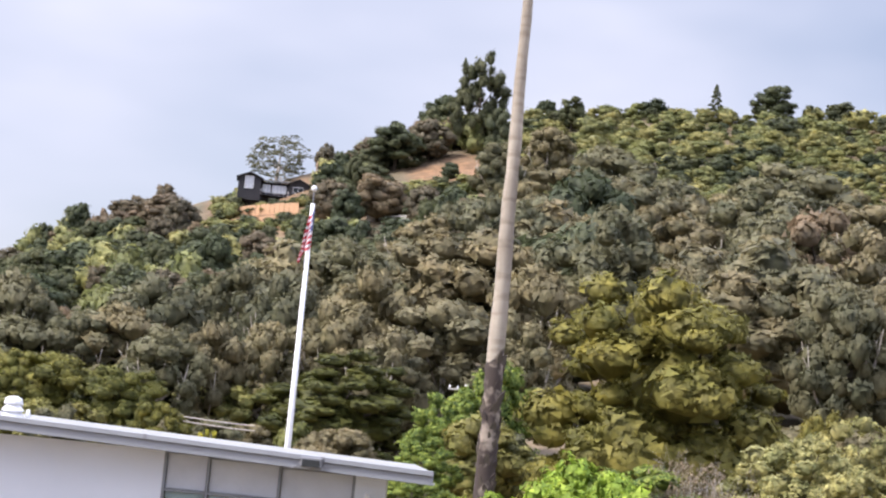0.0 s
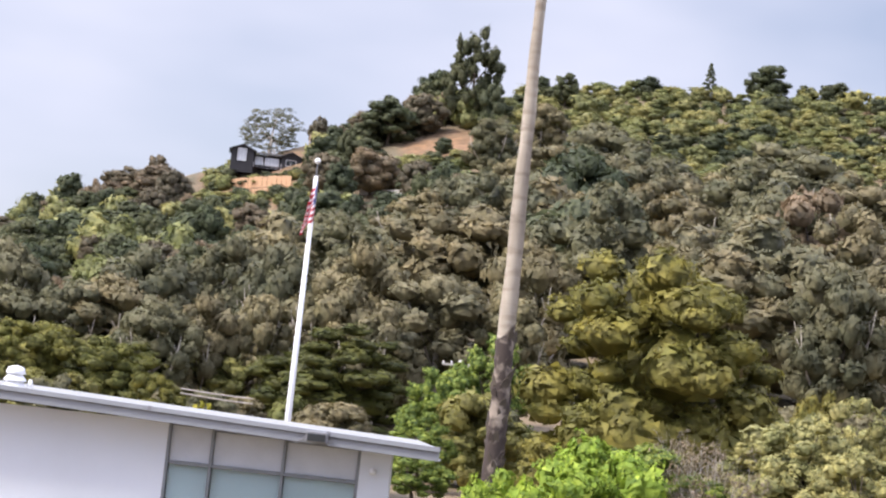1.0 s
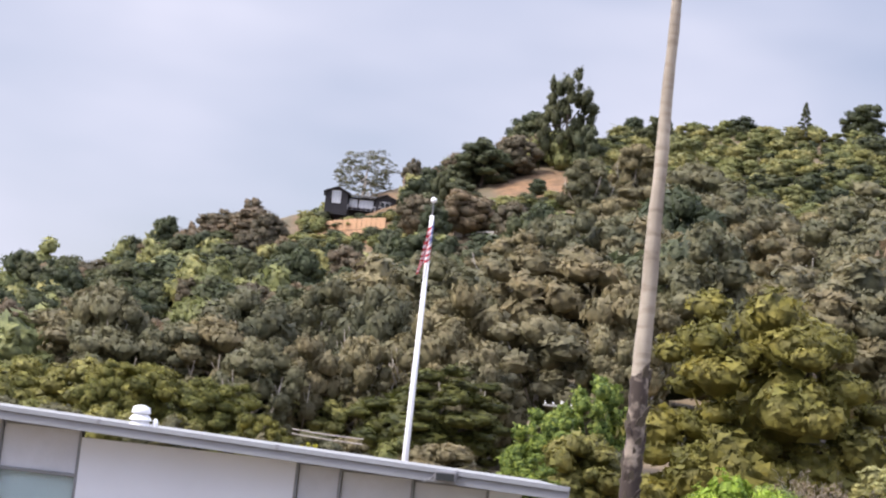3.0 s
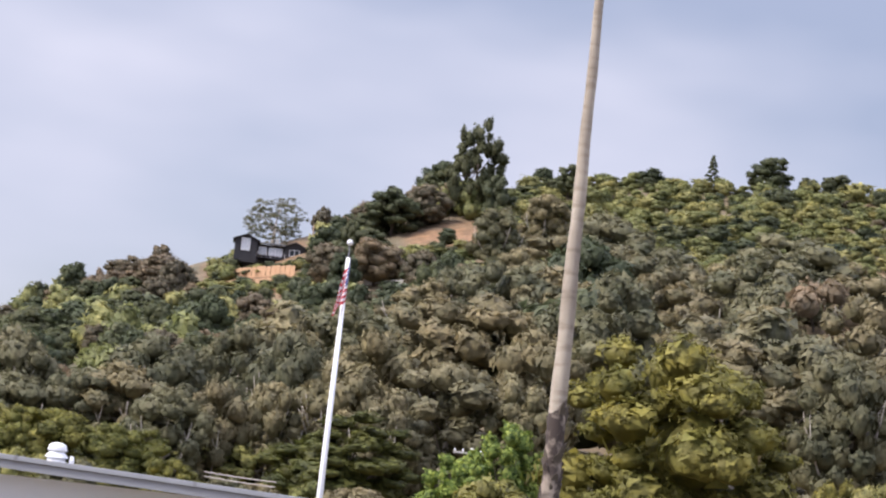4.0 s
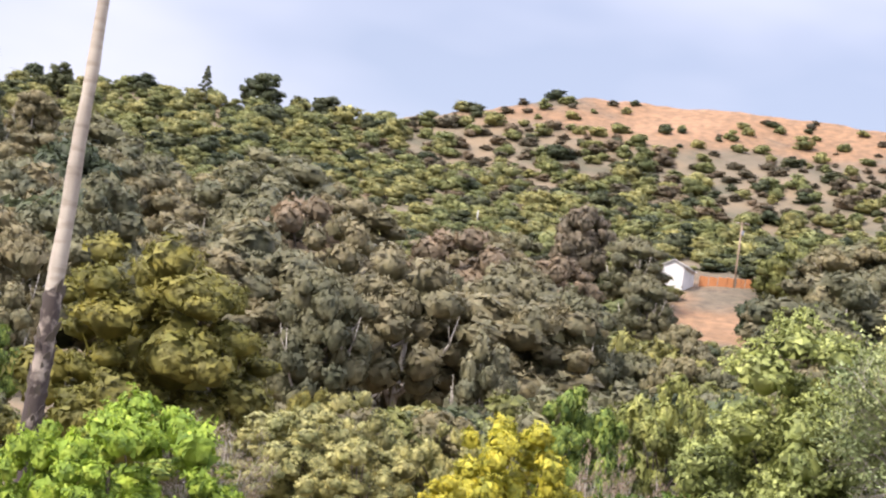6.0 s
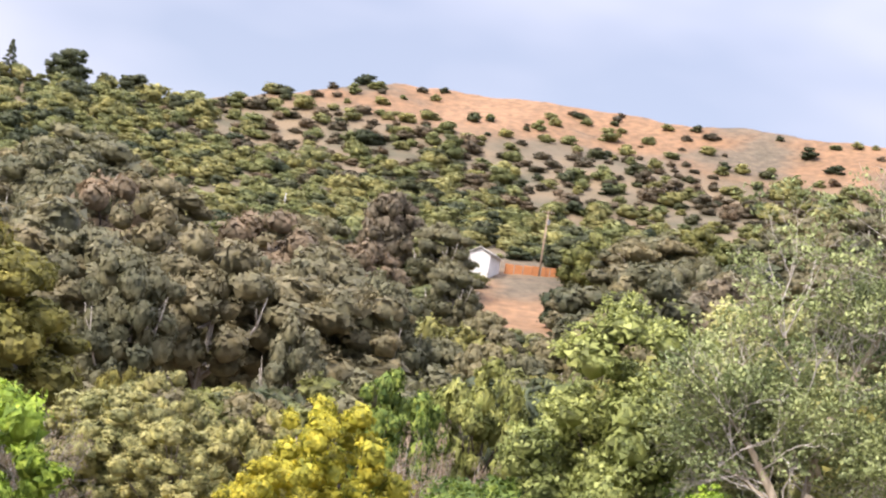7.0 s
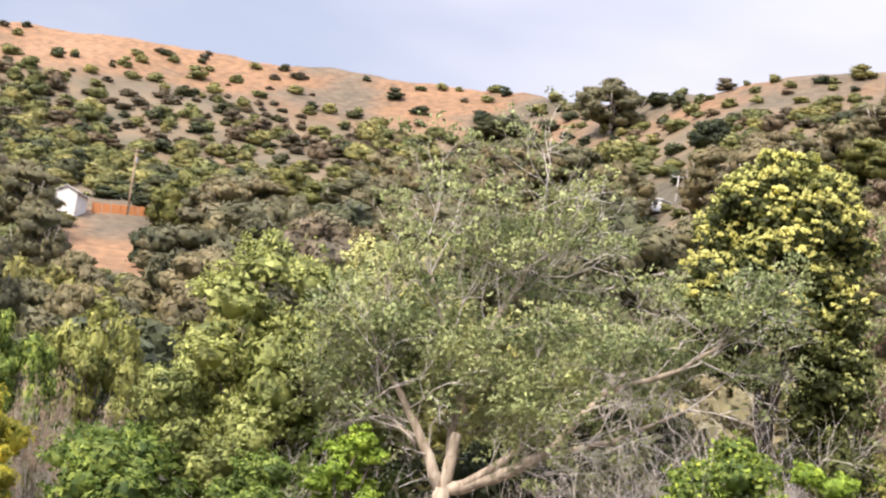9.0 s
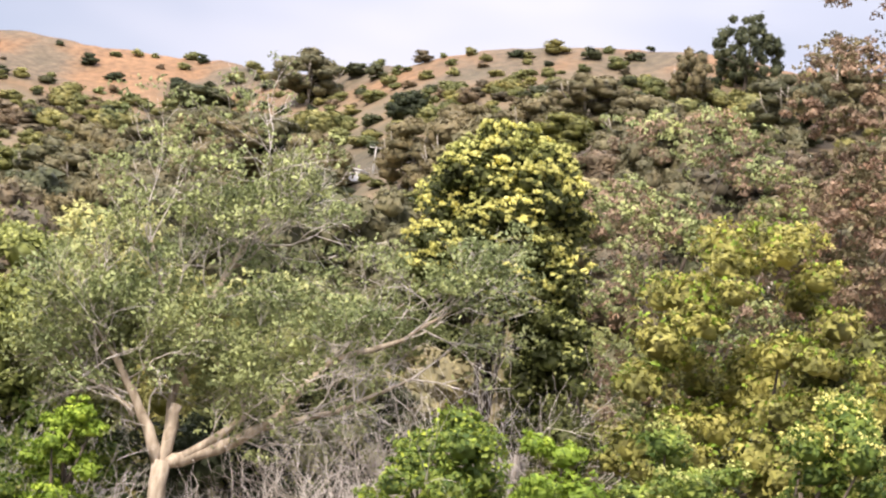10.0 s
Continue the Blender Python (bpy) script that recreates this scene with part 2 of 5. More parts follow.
def box(x0, x1, y0, y1, z0, z1, bevel=0.0, bm=None):
    """A box, by its limits, with its edges rounded."""
    bm = bm or bmesh.new()
    made = bmesh.ops.create_cube(bm, size=1)["verts"]
    for v in made:
        v.co = Vector((x0 + (v.co.x + 0.5) * (x1 - x0), y0 + (v.co.y + 0.5) * (y1 - y0), z0 + (v.co.z + 0.5) * (z1 - z0)))
    if bevel:
        edges = {e for v in made for e in v.link_edges}
        bmesh.ops.bevel(bm, geom=list(edges), offset=bevel, segments=2, affect="EDGES", profile=0.5)
    return bm


def tube(bm, pts, radii, sides=8):
    """A tapered, bent tube through the points."""
    rings = []
    pts = [Vector(p) for p in pts]
    for i, p in enumerate(pts):
        way = (pts[min(i + 1, len(pts) - 1)] - pts[max(i - 1, 0)]).normalized()
        side = way.cross(Vector((0.31, 0.95, 0.05))).normalized()
        if side.length < 0.5:
            side = way.orthogonal().normalized()
        up = side.cross(way)
        rings.append([bm.verts.new(p + (side * math.cos(k * math.tau / sides) + up * math.sin(k * math.tau / sides)) * radii[i]) for k in range(sides)])
    for a, b in zip(rings, rings[1:]):
        for k in range(sides):
            bm.faces.new((a[k], a[(k + 1) % sides], b[(k + 1) % sides], b[k]))
    bm.faces.new(rings[-1])
    bm.faces.new(rings[0][::-1])
    return bm


def lathe(profile, sides=16, bm=None):
    """A turned body from (radius, height) pairs."""
    bm = bm or bmesh.new()
    rings = [[bm.verts.new((r * math.cos(k * math.tau / sides), r * math.sin(k * math.tau / sides), z)) for k in range(sides)] for r, z in profile]
    for a, b in zip(rings, rings[1:]):
        for k in range(sides):
            bm.faces.new((a[k], a[(k + 1) % sides], b[(k + 1) % sides], b[k]))
    bm.faces.new(rings[-1])
    bm.faces.new(rings[0][::-1])
    return bm


# ---------------------------------------------------------------- the ground: one sheet to the horizon
def smooth_step(v, a, b):
    u = np.clip((v - a) / (b - a), 0, 1)
    return u * u * (3 - 2 * u)


# open places on the hill: bearings and height angles, seen from the viewpoint
CLEARINGS = ((-6.9, -4.7, 7.65, 8.6), (-12.6, -9.7, 5.9, 7.6), (-8.1, -6.9, 6.75, 7.3), (15.9, 19.3, 5.5, 7.5), (32.4, 34.2, 9.4, 10.2))


def ground_cover(x, y):
    """How much open, dry grass grows at a place: 1 on the bare hilltops, 0 under the woods."""
    r, a = np.hypot(x, y), np.degrees(np.arctan2(x, y))
    e = np.degrees(np.arctan2(ground_z(x, y) - 1.6, r))
    low = np.interp(a, (-20, -6, 4, 8, 11, 16, 24, 30, 33, 38, 45), (9.9, 10.2, 10.8, 11.1, 10.9, 10.8, 10.6, 10.9, 11.8, 12.8, 13.4))
    open_grass = smooth_step(e, low - 0.5, low + 0.7)
    for a0, a1, e0, e1 in CLEARINGS:
        inside = smooth_step(a, a0 - 0.2, a0 + 0.3) * (1 - smooth_step(a, a1 - 0.3, a1 + 0.2)) * smooth_step(e, e0 - 0.15, e0 + 0.2) * (1 - smooth_step(e, e1 - 0.1, e1 + 0.25))
        open_grass = np.maximum(open_grass, inside)
    return open_grass


def build_ground():
    bearings = np.radians(np.concatenate([np.arange(-180, -26, 4.0), np.arange(-26, 56, 0.3), np.arange(56, 180, 4.0)]))
    reach = np.concatenate([[0.0], np.linspace(4, 70, 14), np.linspace(78, 560, 110), np.array([600, 680, 800, 1000, 1400, 2000, 3000, 4500])])
    a, r = np.meshgrid(bearings, reach)
    x, y = r * np.sin(a), r * np.cos(a)
    z = ground_z(x, y)
    wob = np.sin(x * 0.55 + 0.8 * np.sin(y * 0.23)) * np.sin(y * 0.49 + 1.1 * np.sin(x * 0.31))
    z = z + wob * 0.25 * np.clip((r - 60) / 60, 0, 1) * (r < 560)
    nb, nr = len(bearings), len(reach)
    v = np.stack([x, y, z], -1).reshape(-1, 3)
    i, j = np.meshgrid(np.arange(nr - 1), np.arange(nb), indexing="ij")
    k = (j + 1) % nb
    f = np.stack([i * nb + j, i * nb + k, (i + 1) * nb + k, (i + 1) * nb + j], -1).reshape(-1, 4)
    me = bpy.data.meshes.new("ground")
    me.from_pydata(v.tolist(), [], f[:, ::-1].tolist())
    for p in me.polygons:
        p.use_smooth = True
    me.update()
    cover = me.attributes.new("dry_grass", "FLOAT", "POINT")
    cover.data.foreach_set("value", ground_cover(x, y).reshape(-1).astype(np.float32))
    m, n, l, b = material("hill_ground", 0.95)
    at = n.new("ShaderNodeAttribute")
    at.attribute_name = "dry_grass"
    grass = ramp(n, ((0.36, (0.095, 0.08, 0.05)), (0.46, (0.14, 0.105, 0.066)), (0.53, (0.215, 0.122, 0.06)), (0.70, (0.29, 0.165, 0.085))))
    l.new(noise_of(n, l, 0.022, 8), grass.inputs["Fac"])
    tuft = ramp(n, ((0.3, (0.55, 0.56, 0.55)), (0.7, (1.15, 1.12, 1.1))))
    l.new(noise_of(n, l, 0.5, 7), tuft.inputs["Fac"])
    g = mixed(n, l, grass.outputs["Color"], tuft.outputs["Color"], 1.0, "MULTIPLY")
    under = ramp(n, ((0.36, (0.085, 0.074, 0.042)), (0.5, (0.135, 0.104, 0.062)), (0.66, (0.175, 0.125, 0.07))))
    l.new(noise_of(n, l, 0.08, 6), under.inputs["Fac"])
    l.new(mixed(n, l, under.outputs["Color"], g, at.outputs["Fac"]), b.inputs["Base Color"])
    bumped(n, l, b, noise_of(n, l, 2.5, 5), 0.6, 0.25)
    me.materials.append(m)
    return tagged(new("ground", me), "dry grass hillside with dark leaf litter under the woods", "ground", kind="structure")


build_ground()


# ---------------------------------------------------------------- plants
def unit_ball(level):
    """Vertices and triangles of a ball of radius 1."""
    bm = bmesh.new()
    bmesh.ops.create_icosphere(bm, subdivisions=level, radius=1.0)
    v = np.array([p.co[:] for p in bm.verts])
    f = np.array([[p.index for p in q.verts] for q in bm.faces])
    bm.free()
    return v, f


BALL = unit_ball(2)


def leaf_cloud(rng, clumps, per, size, droop=0.0, lean=0.5, slim=0.45, core=1.0, broad=False, soft=0.8, whole=0.4, tufts=9, shell=80, chunk=0.30, close=0.86, fill=0.82):
    """Vertices, triangles and shading normals of a crown: clumps (x, y, z, radius, flatness), each a knobbly inner mass, a shell of ragged leaf masses, and small leaf sprays on tufts.
    broad: four-cornered leaves instead of three-cornered sprays. soft: how far the normals follow the clump instead of the single leaf.
    core: 0 for a thin crown that one can see through; shell, chunk, close: number, size and reach of the leaf masses."""
    vs, fs, ns, base = [], [], [], 0
    spots = np.array([k[:3] for k in clumps])
    heart = np.array((spots[:, 0].mean(), spots[:, 1].mean(), spots[:, 2].min() * 0.7 + spots[:, 2].max() * 0.3))

    def settle(q, n, f):
        nonlocal base
        away = q - heart
        away /= np.linalg.norm(away, axis=1)[:, None] + 1e-6
        out = n + away * whole
        vs.append(q)
        ns.append(out / (np.linalg.norm(out, axis=1)[:, None] + 1e-6))
        fs.append(f + base)
        base += len(q)

    for cx, cy, cz, rad, flat in clumps:
        c, shape = np.array((cx, cy, cz)), np.array((1, 1, flat))
        knobs = rng.normal(size=(6, 3)) * 2.6
        phase = rng.uniform(0, math.tau, 6)

        def reach(d):
            """How far the clump reaches in a direction: uneven, in knobs."""
            return 1 + 0.095 * np.sin(d @ knobs.T + phase).sum(-1)

        if core:
            v, f = BALL
            settle(c + v * reach(v)[:, None] * rad * close * fill * shape, v / shape, f)
            d = rng.normal(size=(shell, 3))
            d[:, 2] = np.where(d[:, 2] < -0.5, -d[:, 2], d[:, 2])
            d /= np.linalg.norm(d, axis=1)[:, None]
            tilt = d + rng.normal(size=(shell, 3)) * 0.38
            tilt /= np.linalg.norm(tilt, axis=1)[:, None]
            u = np.cross(tilt, rng.normal(size=(shell, 3)))
            u /= np.linalg.norm(u, axis=1)[:, None] + 1e-9
            t = np.cross(tilt, u)
            ang = rng.uniform(0, math.tau, (shell, 1)) + np.array((0.0, 2.1, 4.2)) + rng.uniform(-0.5, 0.5, (shell, 3))
            far = rad * chunk * rng.uniform(0.55, 1.35, (shell, 3))
            p = d * (reach(d) * close * rng.uniform(0.86, 1.1, shell))[:, None] * rad
            q = c + (p[:, None] + u[:, None] * (np.cos(ang) * far)[..., None] + t[:, None] * (np.sin(ang) * far)[..., None]) * shape
            settle(q.reshape(-1, 3), np.repeat(d * soft / shape + tilt * (1 - soft), 3, axis=0), np.arange(shell * 3).reshape(-1, 3))
        seat = rng.normal(size=(tufts, 3))
        seat[:, 2] = np.where(seat[:, 2] < -0.3, -seat[:, 2] * 0.7, seat[:, 2])
        seat /= np.linalg.norm(seat, axis=1)[:, None]
        seat = np.repeat(seat * rng.uniform(0.75, 1.0, (tufts, 1)), -(-per // tufts), axis=0)[:per]
        small = rng.normal(size=(per, 3))
        small[:, 2] = np.where(small[:, 2] < -0.3, -small[:, 2], small[:, 2])
        small /= np.linalg.norm(small, axis=1)[:, None]
        p = c + (seat * reach(seat)[:, None] + small * 0.9 / math.sqrt(tufts) * rng.uniform(0.55, 1.15, (per, 1))) * rad * shape
        d = seat * 0.5 + small * 0.6
        d /= np.linalg.norm(d, axis=1)[:, None] + 1e-6
        nrm = d * lean + rng.normal(size=(per, 3)) * (1 - lean) * 0.8
        nrm /= np.linalg.norm(nrm, axis=1)[:, None]
        nrm *= np.where((nrm * d).sum(1) < 0, -1, 1)[:, None]
        u = np.cross(nrm, rng.normal(size=(per, 3)))
        if droop:
            u = u * (1 - droop) + np.array((0, 0, -1.0)) * droop
            u -= nrm * (u * nrm).sum(1)[:, None]
        u /= np.linalg.norm(u, axis=1)[:, None] + 1e-9
        t = np.cross(nrm, u)
        s = size * rng.uniform(0.6, 1.4, (per, 1))
        if broad:
            q = np.stack([p - u * s, p + t * s * slim + nrm * s * 0.15, p + u * s, p - t * s * slim + nrm * s * 0.15], 1)
            tri = np.array(((0, 2, 1), (0, 3, 2)))
        else:
            q = np.stack([p - u * s - t * s * slim, p - u * s + t * s * slim, p + u * s * 1.2], 1)
            tri = np.array(((0, 2, 1),))
        k = q.shape[1]
        vs.append(q.reshape(-1, 3))
        away = p - heart
        away /= np.linalg.norm(away, axis=1)[:, None] + 1e-6
        mix = d * soft + nrm * (1 - soft) + away * whole
        ns.append(np.repeat(mix / np.linalg.norm(mix, axis=1)[:, None], k, axis=0))
        fs.append((np.arange(per)[:, None, None] * k + tri[None] + base).reshape(-1, 3))
        base += per * k
    return np.concatenate(vs), np.concatenate(fs), np.concatenate(ns)


def cloud_mesh(name, v, f, nrm, mat):
    me = bpy.data.meshes.new(name)
    me.vertices.add(len(v))
    me.vertices.foreach_set("co", v.ravel().astype(np.float32))
    me.loops.add(f.size)
    me.loops.foreach_set("vertex_index", f.ravel().astype(np.int32))
    me.polygons.add(len(f))
    me.polygons.foreach_set("loop_start", (np.arange(len(f)) * 3).astype(np.int32))
    me.polygons.foreach_set("use_smooth", np.ones(len(f), bool))
    me.update(calc_edges=True)
    me.normals_split_custom_set_from_vertices(nrm.astype(np.float32))
    me.materials.append(mat)
    return me


def cloud_object(name, rng, mat, clumps, per, size, parent=None, **more):
    v, f, nrm = leaf_cloud(rng, clumps, per, size, **more)
    ob = new(name, cloud_mesh(name, v, f, nrm, mat))
    ob.parent = parent
    return ob


def dome_clumps(rng, n, width, height, foot, rad, flat=0.8, fill=0.25, ragged=0.12):
    """Clumps over a rounded crown that spans from foot to height, in an uneven outline."""
    out = []
    for k in range(n):
        zz = 1 - 1.75 * (k + 0.5) / n
        ang = k * 2.39996 + rng.uniform(-0.4, 0.4)
        rr = math.sqrt(max(0, 1 - zz * zz))
        reach = rng.uniform(0.45, 0.75) if rng.uniform() < fill else 1 + rng.uniform(-ragged, ragged) * 1.5
        mid, half = (height + foot) / 2, (height - foot) / 2
        r = rad * rng.uniform(0.7, 1.25)
        out.append((math.cos(ang) * rr * reach * (width / 2 - r * 0.8), math.sin(ang) * rr * reach * (width / 2 - r * 0.8),
                    mid + zz * reach * (half - r * 0.6 * flat), r, flat * rng.uniform(0.8, 1.15)))
    return out


def limbs_mesh(rng, clumps, height, thick, start=0.3, count=7, bend=0.1):
    """A tapered trunk that parts into limbs, which reach for the clumps."""
    bm = bmesh.new()
    lean = Vector((rng.uniform(-bend, bend), rng.uniform(-bend, bend), 0)) * height
    spine = [Vector((0, 0, -0.06 * height)), Vector((0, 0, 0.02 * height)), lean * 0.4 + Vector((0, 0, start * height)), lean + Vector((0, 0, height * 0.72))]
    tube(bm, spine, (thick * 1.35, thick, thick * 0.8, thick * 0.25), 7)
    pick = rng.choice(len(clumps), min(count, len(clumps)), replace=False)
    for k in pick:
        c = Vector(clumps[k][:3])
        f = rng.uniform(0.0, 0.6)
        a = spine[2].lerp(spine[3], f)
        m = a.lerp(c, 0.5) + Vector((rng.uniform(-0.05, 0.05), rng.uniform(-0.05, 0.05), rng.uniform(-0.08, 0.04))) * height
        tube(bm, (a, m, c), (thick * 0.45 * (1 - f * 0.5), thick * 0.28, thick * 0.08), 5)
    return bm


# kind: name, leaves, bark, clumps, clump radius, leaf sprays per clump, size of a spray (for a crown 10 m wide and high), foot of the crown, droop, flatness, label
KINDS = {
    "gum": ("eucalyptus_tree", "gum", BARK_PALE, 40, 1.35, 105, 0.12, 0.0, 0.5, 0.75, "grey-green eucalyptus tree with drooping foliage on the hillside"),
    "tall_gum": ("eucalyptus_tree", "oak", BARK_DARK, 84, 0.85, 110, 0.12, -0.1, 0.5, 1.0, "tall dark eucalyptus tree with gaps in its crown on the ridge"),
    "oak": ("oak_tree", "oak", BARK_DARK, 22, 1.75, 50, 0.16, -0.1, 0.0, 0.85, "dark green rounded oak tree on the hillside"),
    "olive_oak": ("oak_tree", "olive", BARK_DARK, 24, 1.65, 50, 0.16, -0.1, 0.1, 0.85, "olive-green rounded oak tree on the hillside"),
    "brown_oak": ("brown_tree", "brown", BARK_DARK, 30, 1.4, 60, 0.14, -0.05, 0.1, 0.9, "brownish half-dry tree on the hillside"),
    "pine": ("pine_tree", "oak", BARK_DARK, 30, 1.6, 90, 0.15, -0.05, 0.0, 0.75, "dark wind-shaped pine tree on the ridge"),
    "acacia": ("acacia_tree", "acacia", BARK_DARK, 84, 1.05, 200, 0.07, -0.25, 0.0, 0.75, "yellow-green acacia tree with a dense lumpy crown"),
    "dark_acacia": ("acacia_tree", "dark_acacia", BARK_DARK, 66, 1.15, 180, 0.075, -0.25, 0.0, 0.65, "dark olive acacia tree with a dense layered crown"),
    "leafy_tree": ("leafy_tree", "leafy", BARK_DARK, 60, 1.05, 110, 0.13, 0.0, 0.1, 0.8, "fresh green broadleaf tree below the woods"),
    "broad_tree": ("leafy_tree", "big", BARK_DARK, 60, 1.05, 110, 0.13, 0.0, 0.1, 0.8, "yellow-green broadleaf tree before the woods"),
    "light_bush": ("bush", "light", BARK_DARK, 64, 1.05, 150, 0.12, -0.15, 0.1, 0.9, "bright light-green leafy bush"),
    "yellow_bush": ("flowering_bush", "yellow", BARK_DARK, 60, 1.05, 200, 0.09, 0.0, 0.0, 0.8, "bush covered with bright yellow blossom"),
    "pale_bush": ("bush", "pale", BARK_DARK, 70, 0.95, 150, 0.09, 0.0, 0.0, 0.75, "pale grey-green coastal bush"),
    "wispy_tree": ("thin_tree", "gum", BARK_PALE, 70, 1.2, 270, 0.11, -0.2, 0.0, 1.0, "thin grey tree with sparse leaves on the ridge"),
    "scrub": ("bush", "scrub", BARK_DARK, 6, 2.9, 22, 0.36, -0.3, 0.0, 0.95, "round green coyote bush on the hillside"),
    "dry_scrub": ("bush", "brown", BARK_DARK, 6, 2.9, 22, 0.36, -0.3, 0.0, 0.95, "dry grey-brown bush on the hillside"),
    "dark_scrub": ("bush", "oak", BARK_DARK, 6, 2.9, 22, 0.36, -0.3, 0.0, 0.95, "round dark green bush on the hillside"),
}
GROUPS = {"eucalyptus_tree": "eucalyptus wood", "oak_tree": "oaks on the hill", "acacia_tree": "acacias at the hill's foot", "bush": "bushes on the hill",
          "brown_tree": "brown trees on the hill", "pine_tree": "pines on the ridge", "leafy_tree": "leafy trees", "flowering_bush": "yellow bushes", "dry_bush": "dry bushes"}
# what differs in the leaves of a kind
BODY = {"wispy_tree": {"core": 0}, "tall_gum": {"close": 0.75, "shell": 60}, "acacia": {"tufts": 18, "shell": 130, "chunk": 0.22}, "dark_acacia": {"tufts": 18, "shell": 120, "chunk": 0.22},
        "leafy_tree": {"broad": True, "close": 0.75}, "light_bush": {"broad": True, "close": 0.75}, "broad_tree": {"broad": True, "close": 0.75}, "yellow_bush": {"close": 0.8, "shell": 60}, "pale_bush": {"close": 0.8, "shell": 60},
        "scrub": {"shell": 46, "tufts": 7, "chunk": 0.34}, "dark_scrub": {"shell": 46, "tufts": 7, "chunk": 0.34}, "dry_scrub": {"shell": 46, "tufts": 7, "chunk": 0.34}}
made_plants = {}
plant_rng = np.random.default_rng(7)


def grow(kind, seed):
    """One plant 10 m wide and 10 m high, at the origin."""
    rng = np.random.default_rng(seed)
    name, leaf, wood, n, rad, per, size, foot, droop, flat, label = KINDS[kind]
    root = thing(name, label, name.split("_")[-1] if name != "bush" else "bush", group=GROUPS.get(name, ""))
    clumps = dome_clumps(rng, n, 10, 10, foot * 10, rad, flat)
    part("trunk", limbs_mesh(rng, clumps, 10, 0.3, 0.3, 8), wood, root, smooth=True)
    if kind == "gum":
        # pale forked limbs that reach out between the clumps
        for k in range(5):
            a, f = rng.uniform(0, math.tau), rng.uniform(0.0, 0.25)
            out = Vector((math.cos(a), math.sin(a), 0))
            bm = bmesh.new()
            p = [Vector((0, 0, 1.5 + 6 * f)) + out * 0.3, Vector((0, 0, 3.0 + 6 * f)) + out * 2.6, Vector((0, 0, 4.6 + 6 * f)) + out * 4.0, Vector((0, 0, 6.2 + 6 * f)) + out * 4.5]
            tube(bm, p, (0.16, 0.11, 0.08, 0.03), 5)
            side = out.cross(Vector((0, 0, 1)))
            tube(bm, (p[2], p[2] + side * 0.7 + out * 0.3 + Vector((0, 0, 0.9))), (0.06, 0.025), 4)
            part("limb", bm, wood, root, "bare pale limb", True)
    if "acacia" in kind or "oak" in kind:
        # foliage deep inside closes the crown
        low = max(foot * 10, 0)
        clumps += [(rng.uniform(-1.3, 1.3), rng.uniform(-1.3, 1.3), low + (10 - low) * f, 2.5, 0.8) for f in (0.22, 0.4, 0.58)]
        clumps += [(2.3 * math.cos(k * 1.26), 2.3 * math.sin(k * 1.26), low + (10 - low) * 0.3, 2.0, 0.8) for k in range(5)]
    cloud_object("crown", rng, LEAF[leaf], clumps, per, size, root, droop=droop, **BODY.get(kind, {}))
    return root


def grow_fir(seed):
    rng = np.random.default_rng(seed)
    root = thing("fir_tree", "slender dark green fir tree on the ridge", "tree", group="firs on the ridge")
    clumps = []
    for k in range(30):
        h = (k + 0.5) / 30
        a = k * 2.4
        w = (1 - h) ** 0.8 * 4.0
        clumps.append((math.cos(a) * w * 0.7, math.sin(a) * w * 0.7, 0.8 + h * 8.6, 0.35 + 0.9 * (1 - h), 0.4))
    bm = bmesh.new()
    tube(bm, ((0, 0, -0.5), (0, 0, 5), (0, 0, 9.6)), (0.25, 0.16, 0.04), 6)
    part("trunk", bm, BARK_DARK, root)
    cloud_object("crown", rng, LEAF["oak"], clumps, 60, 0.35, root, droop=0.2, close=0.6)
    return root


def twig_bush(name, label, seed, mat, leaf, n, width=10, height=10, leaves=0, spread=0.5, thick=0.09, category="bush", levels=3, size=0.14):
    """A bush or small tree of bare forking twigs, with or without a thin veil of leaves."""
    rng = np.random.default_rng(seed)
    root = thing(name, label, category, group=GROUPS.get(name, ""))
    bm = bmesh.new()
    tips = []

    def fork(p, way, length, r, level):
        q = p + way * length
        m = p.lerp(q, 0.5) + Vector(rng.normal(size=3)) * length * 0.07
        tube(bm, (p, m, q), (r, r * 0.8, r * 0.6), 5 if r > 0.05 else 3)
        tips.append(q)
        if level:
            for _ in range(3 if level > 1 else 2):
                w = (way + Vector(rng.normal(size=3)) * spread + Vector((0, 0, 0.12))).normalized()
                fork(q if rng.uniform() < 0.6 else m, w, length * rng.uniform(0.6, 0.85), r * 0.58, level - 1)

    for k in range(n):
        a = k * 2.39996
        w = Vector((math.cos(a) * width / height * 0.75, math.sin(a) * width / height * 0.75, 1.0 + rng.uniform(-0.2, 0.3))).normalized()
        fork(Vector((math.cos(a) * 0.3, math.sin(a) * 0.3, -0.1)), w, height * 0.36, thick, levels)
    part("branchwork", bm, mat, root)
    if leaves:
        v = [tips[k] for k in rng.integers(0, len(tips), leaves)]
        clumps = [(p.x, p.y, p.z, rng.uniform(0.35, 0.75), 0.9) for p in v]
        cloud_object("foliage", rng, leaf, clumps, 22, size, root, core=0, lean=0.3, soft=0.3)
    return root


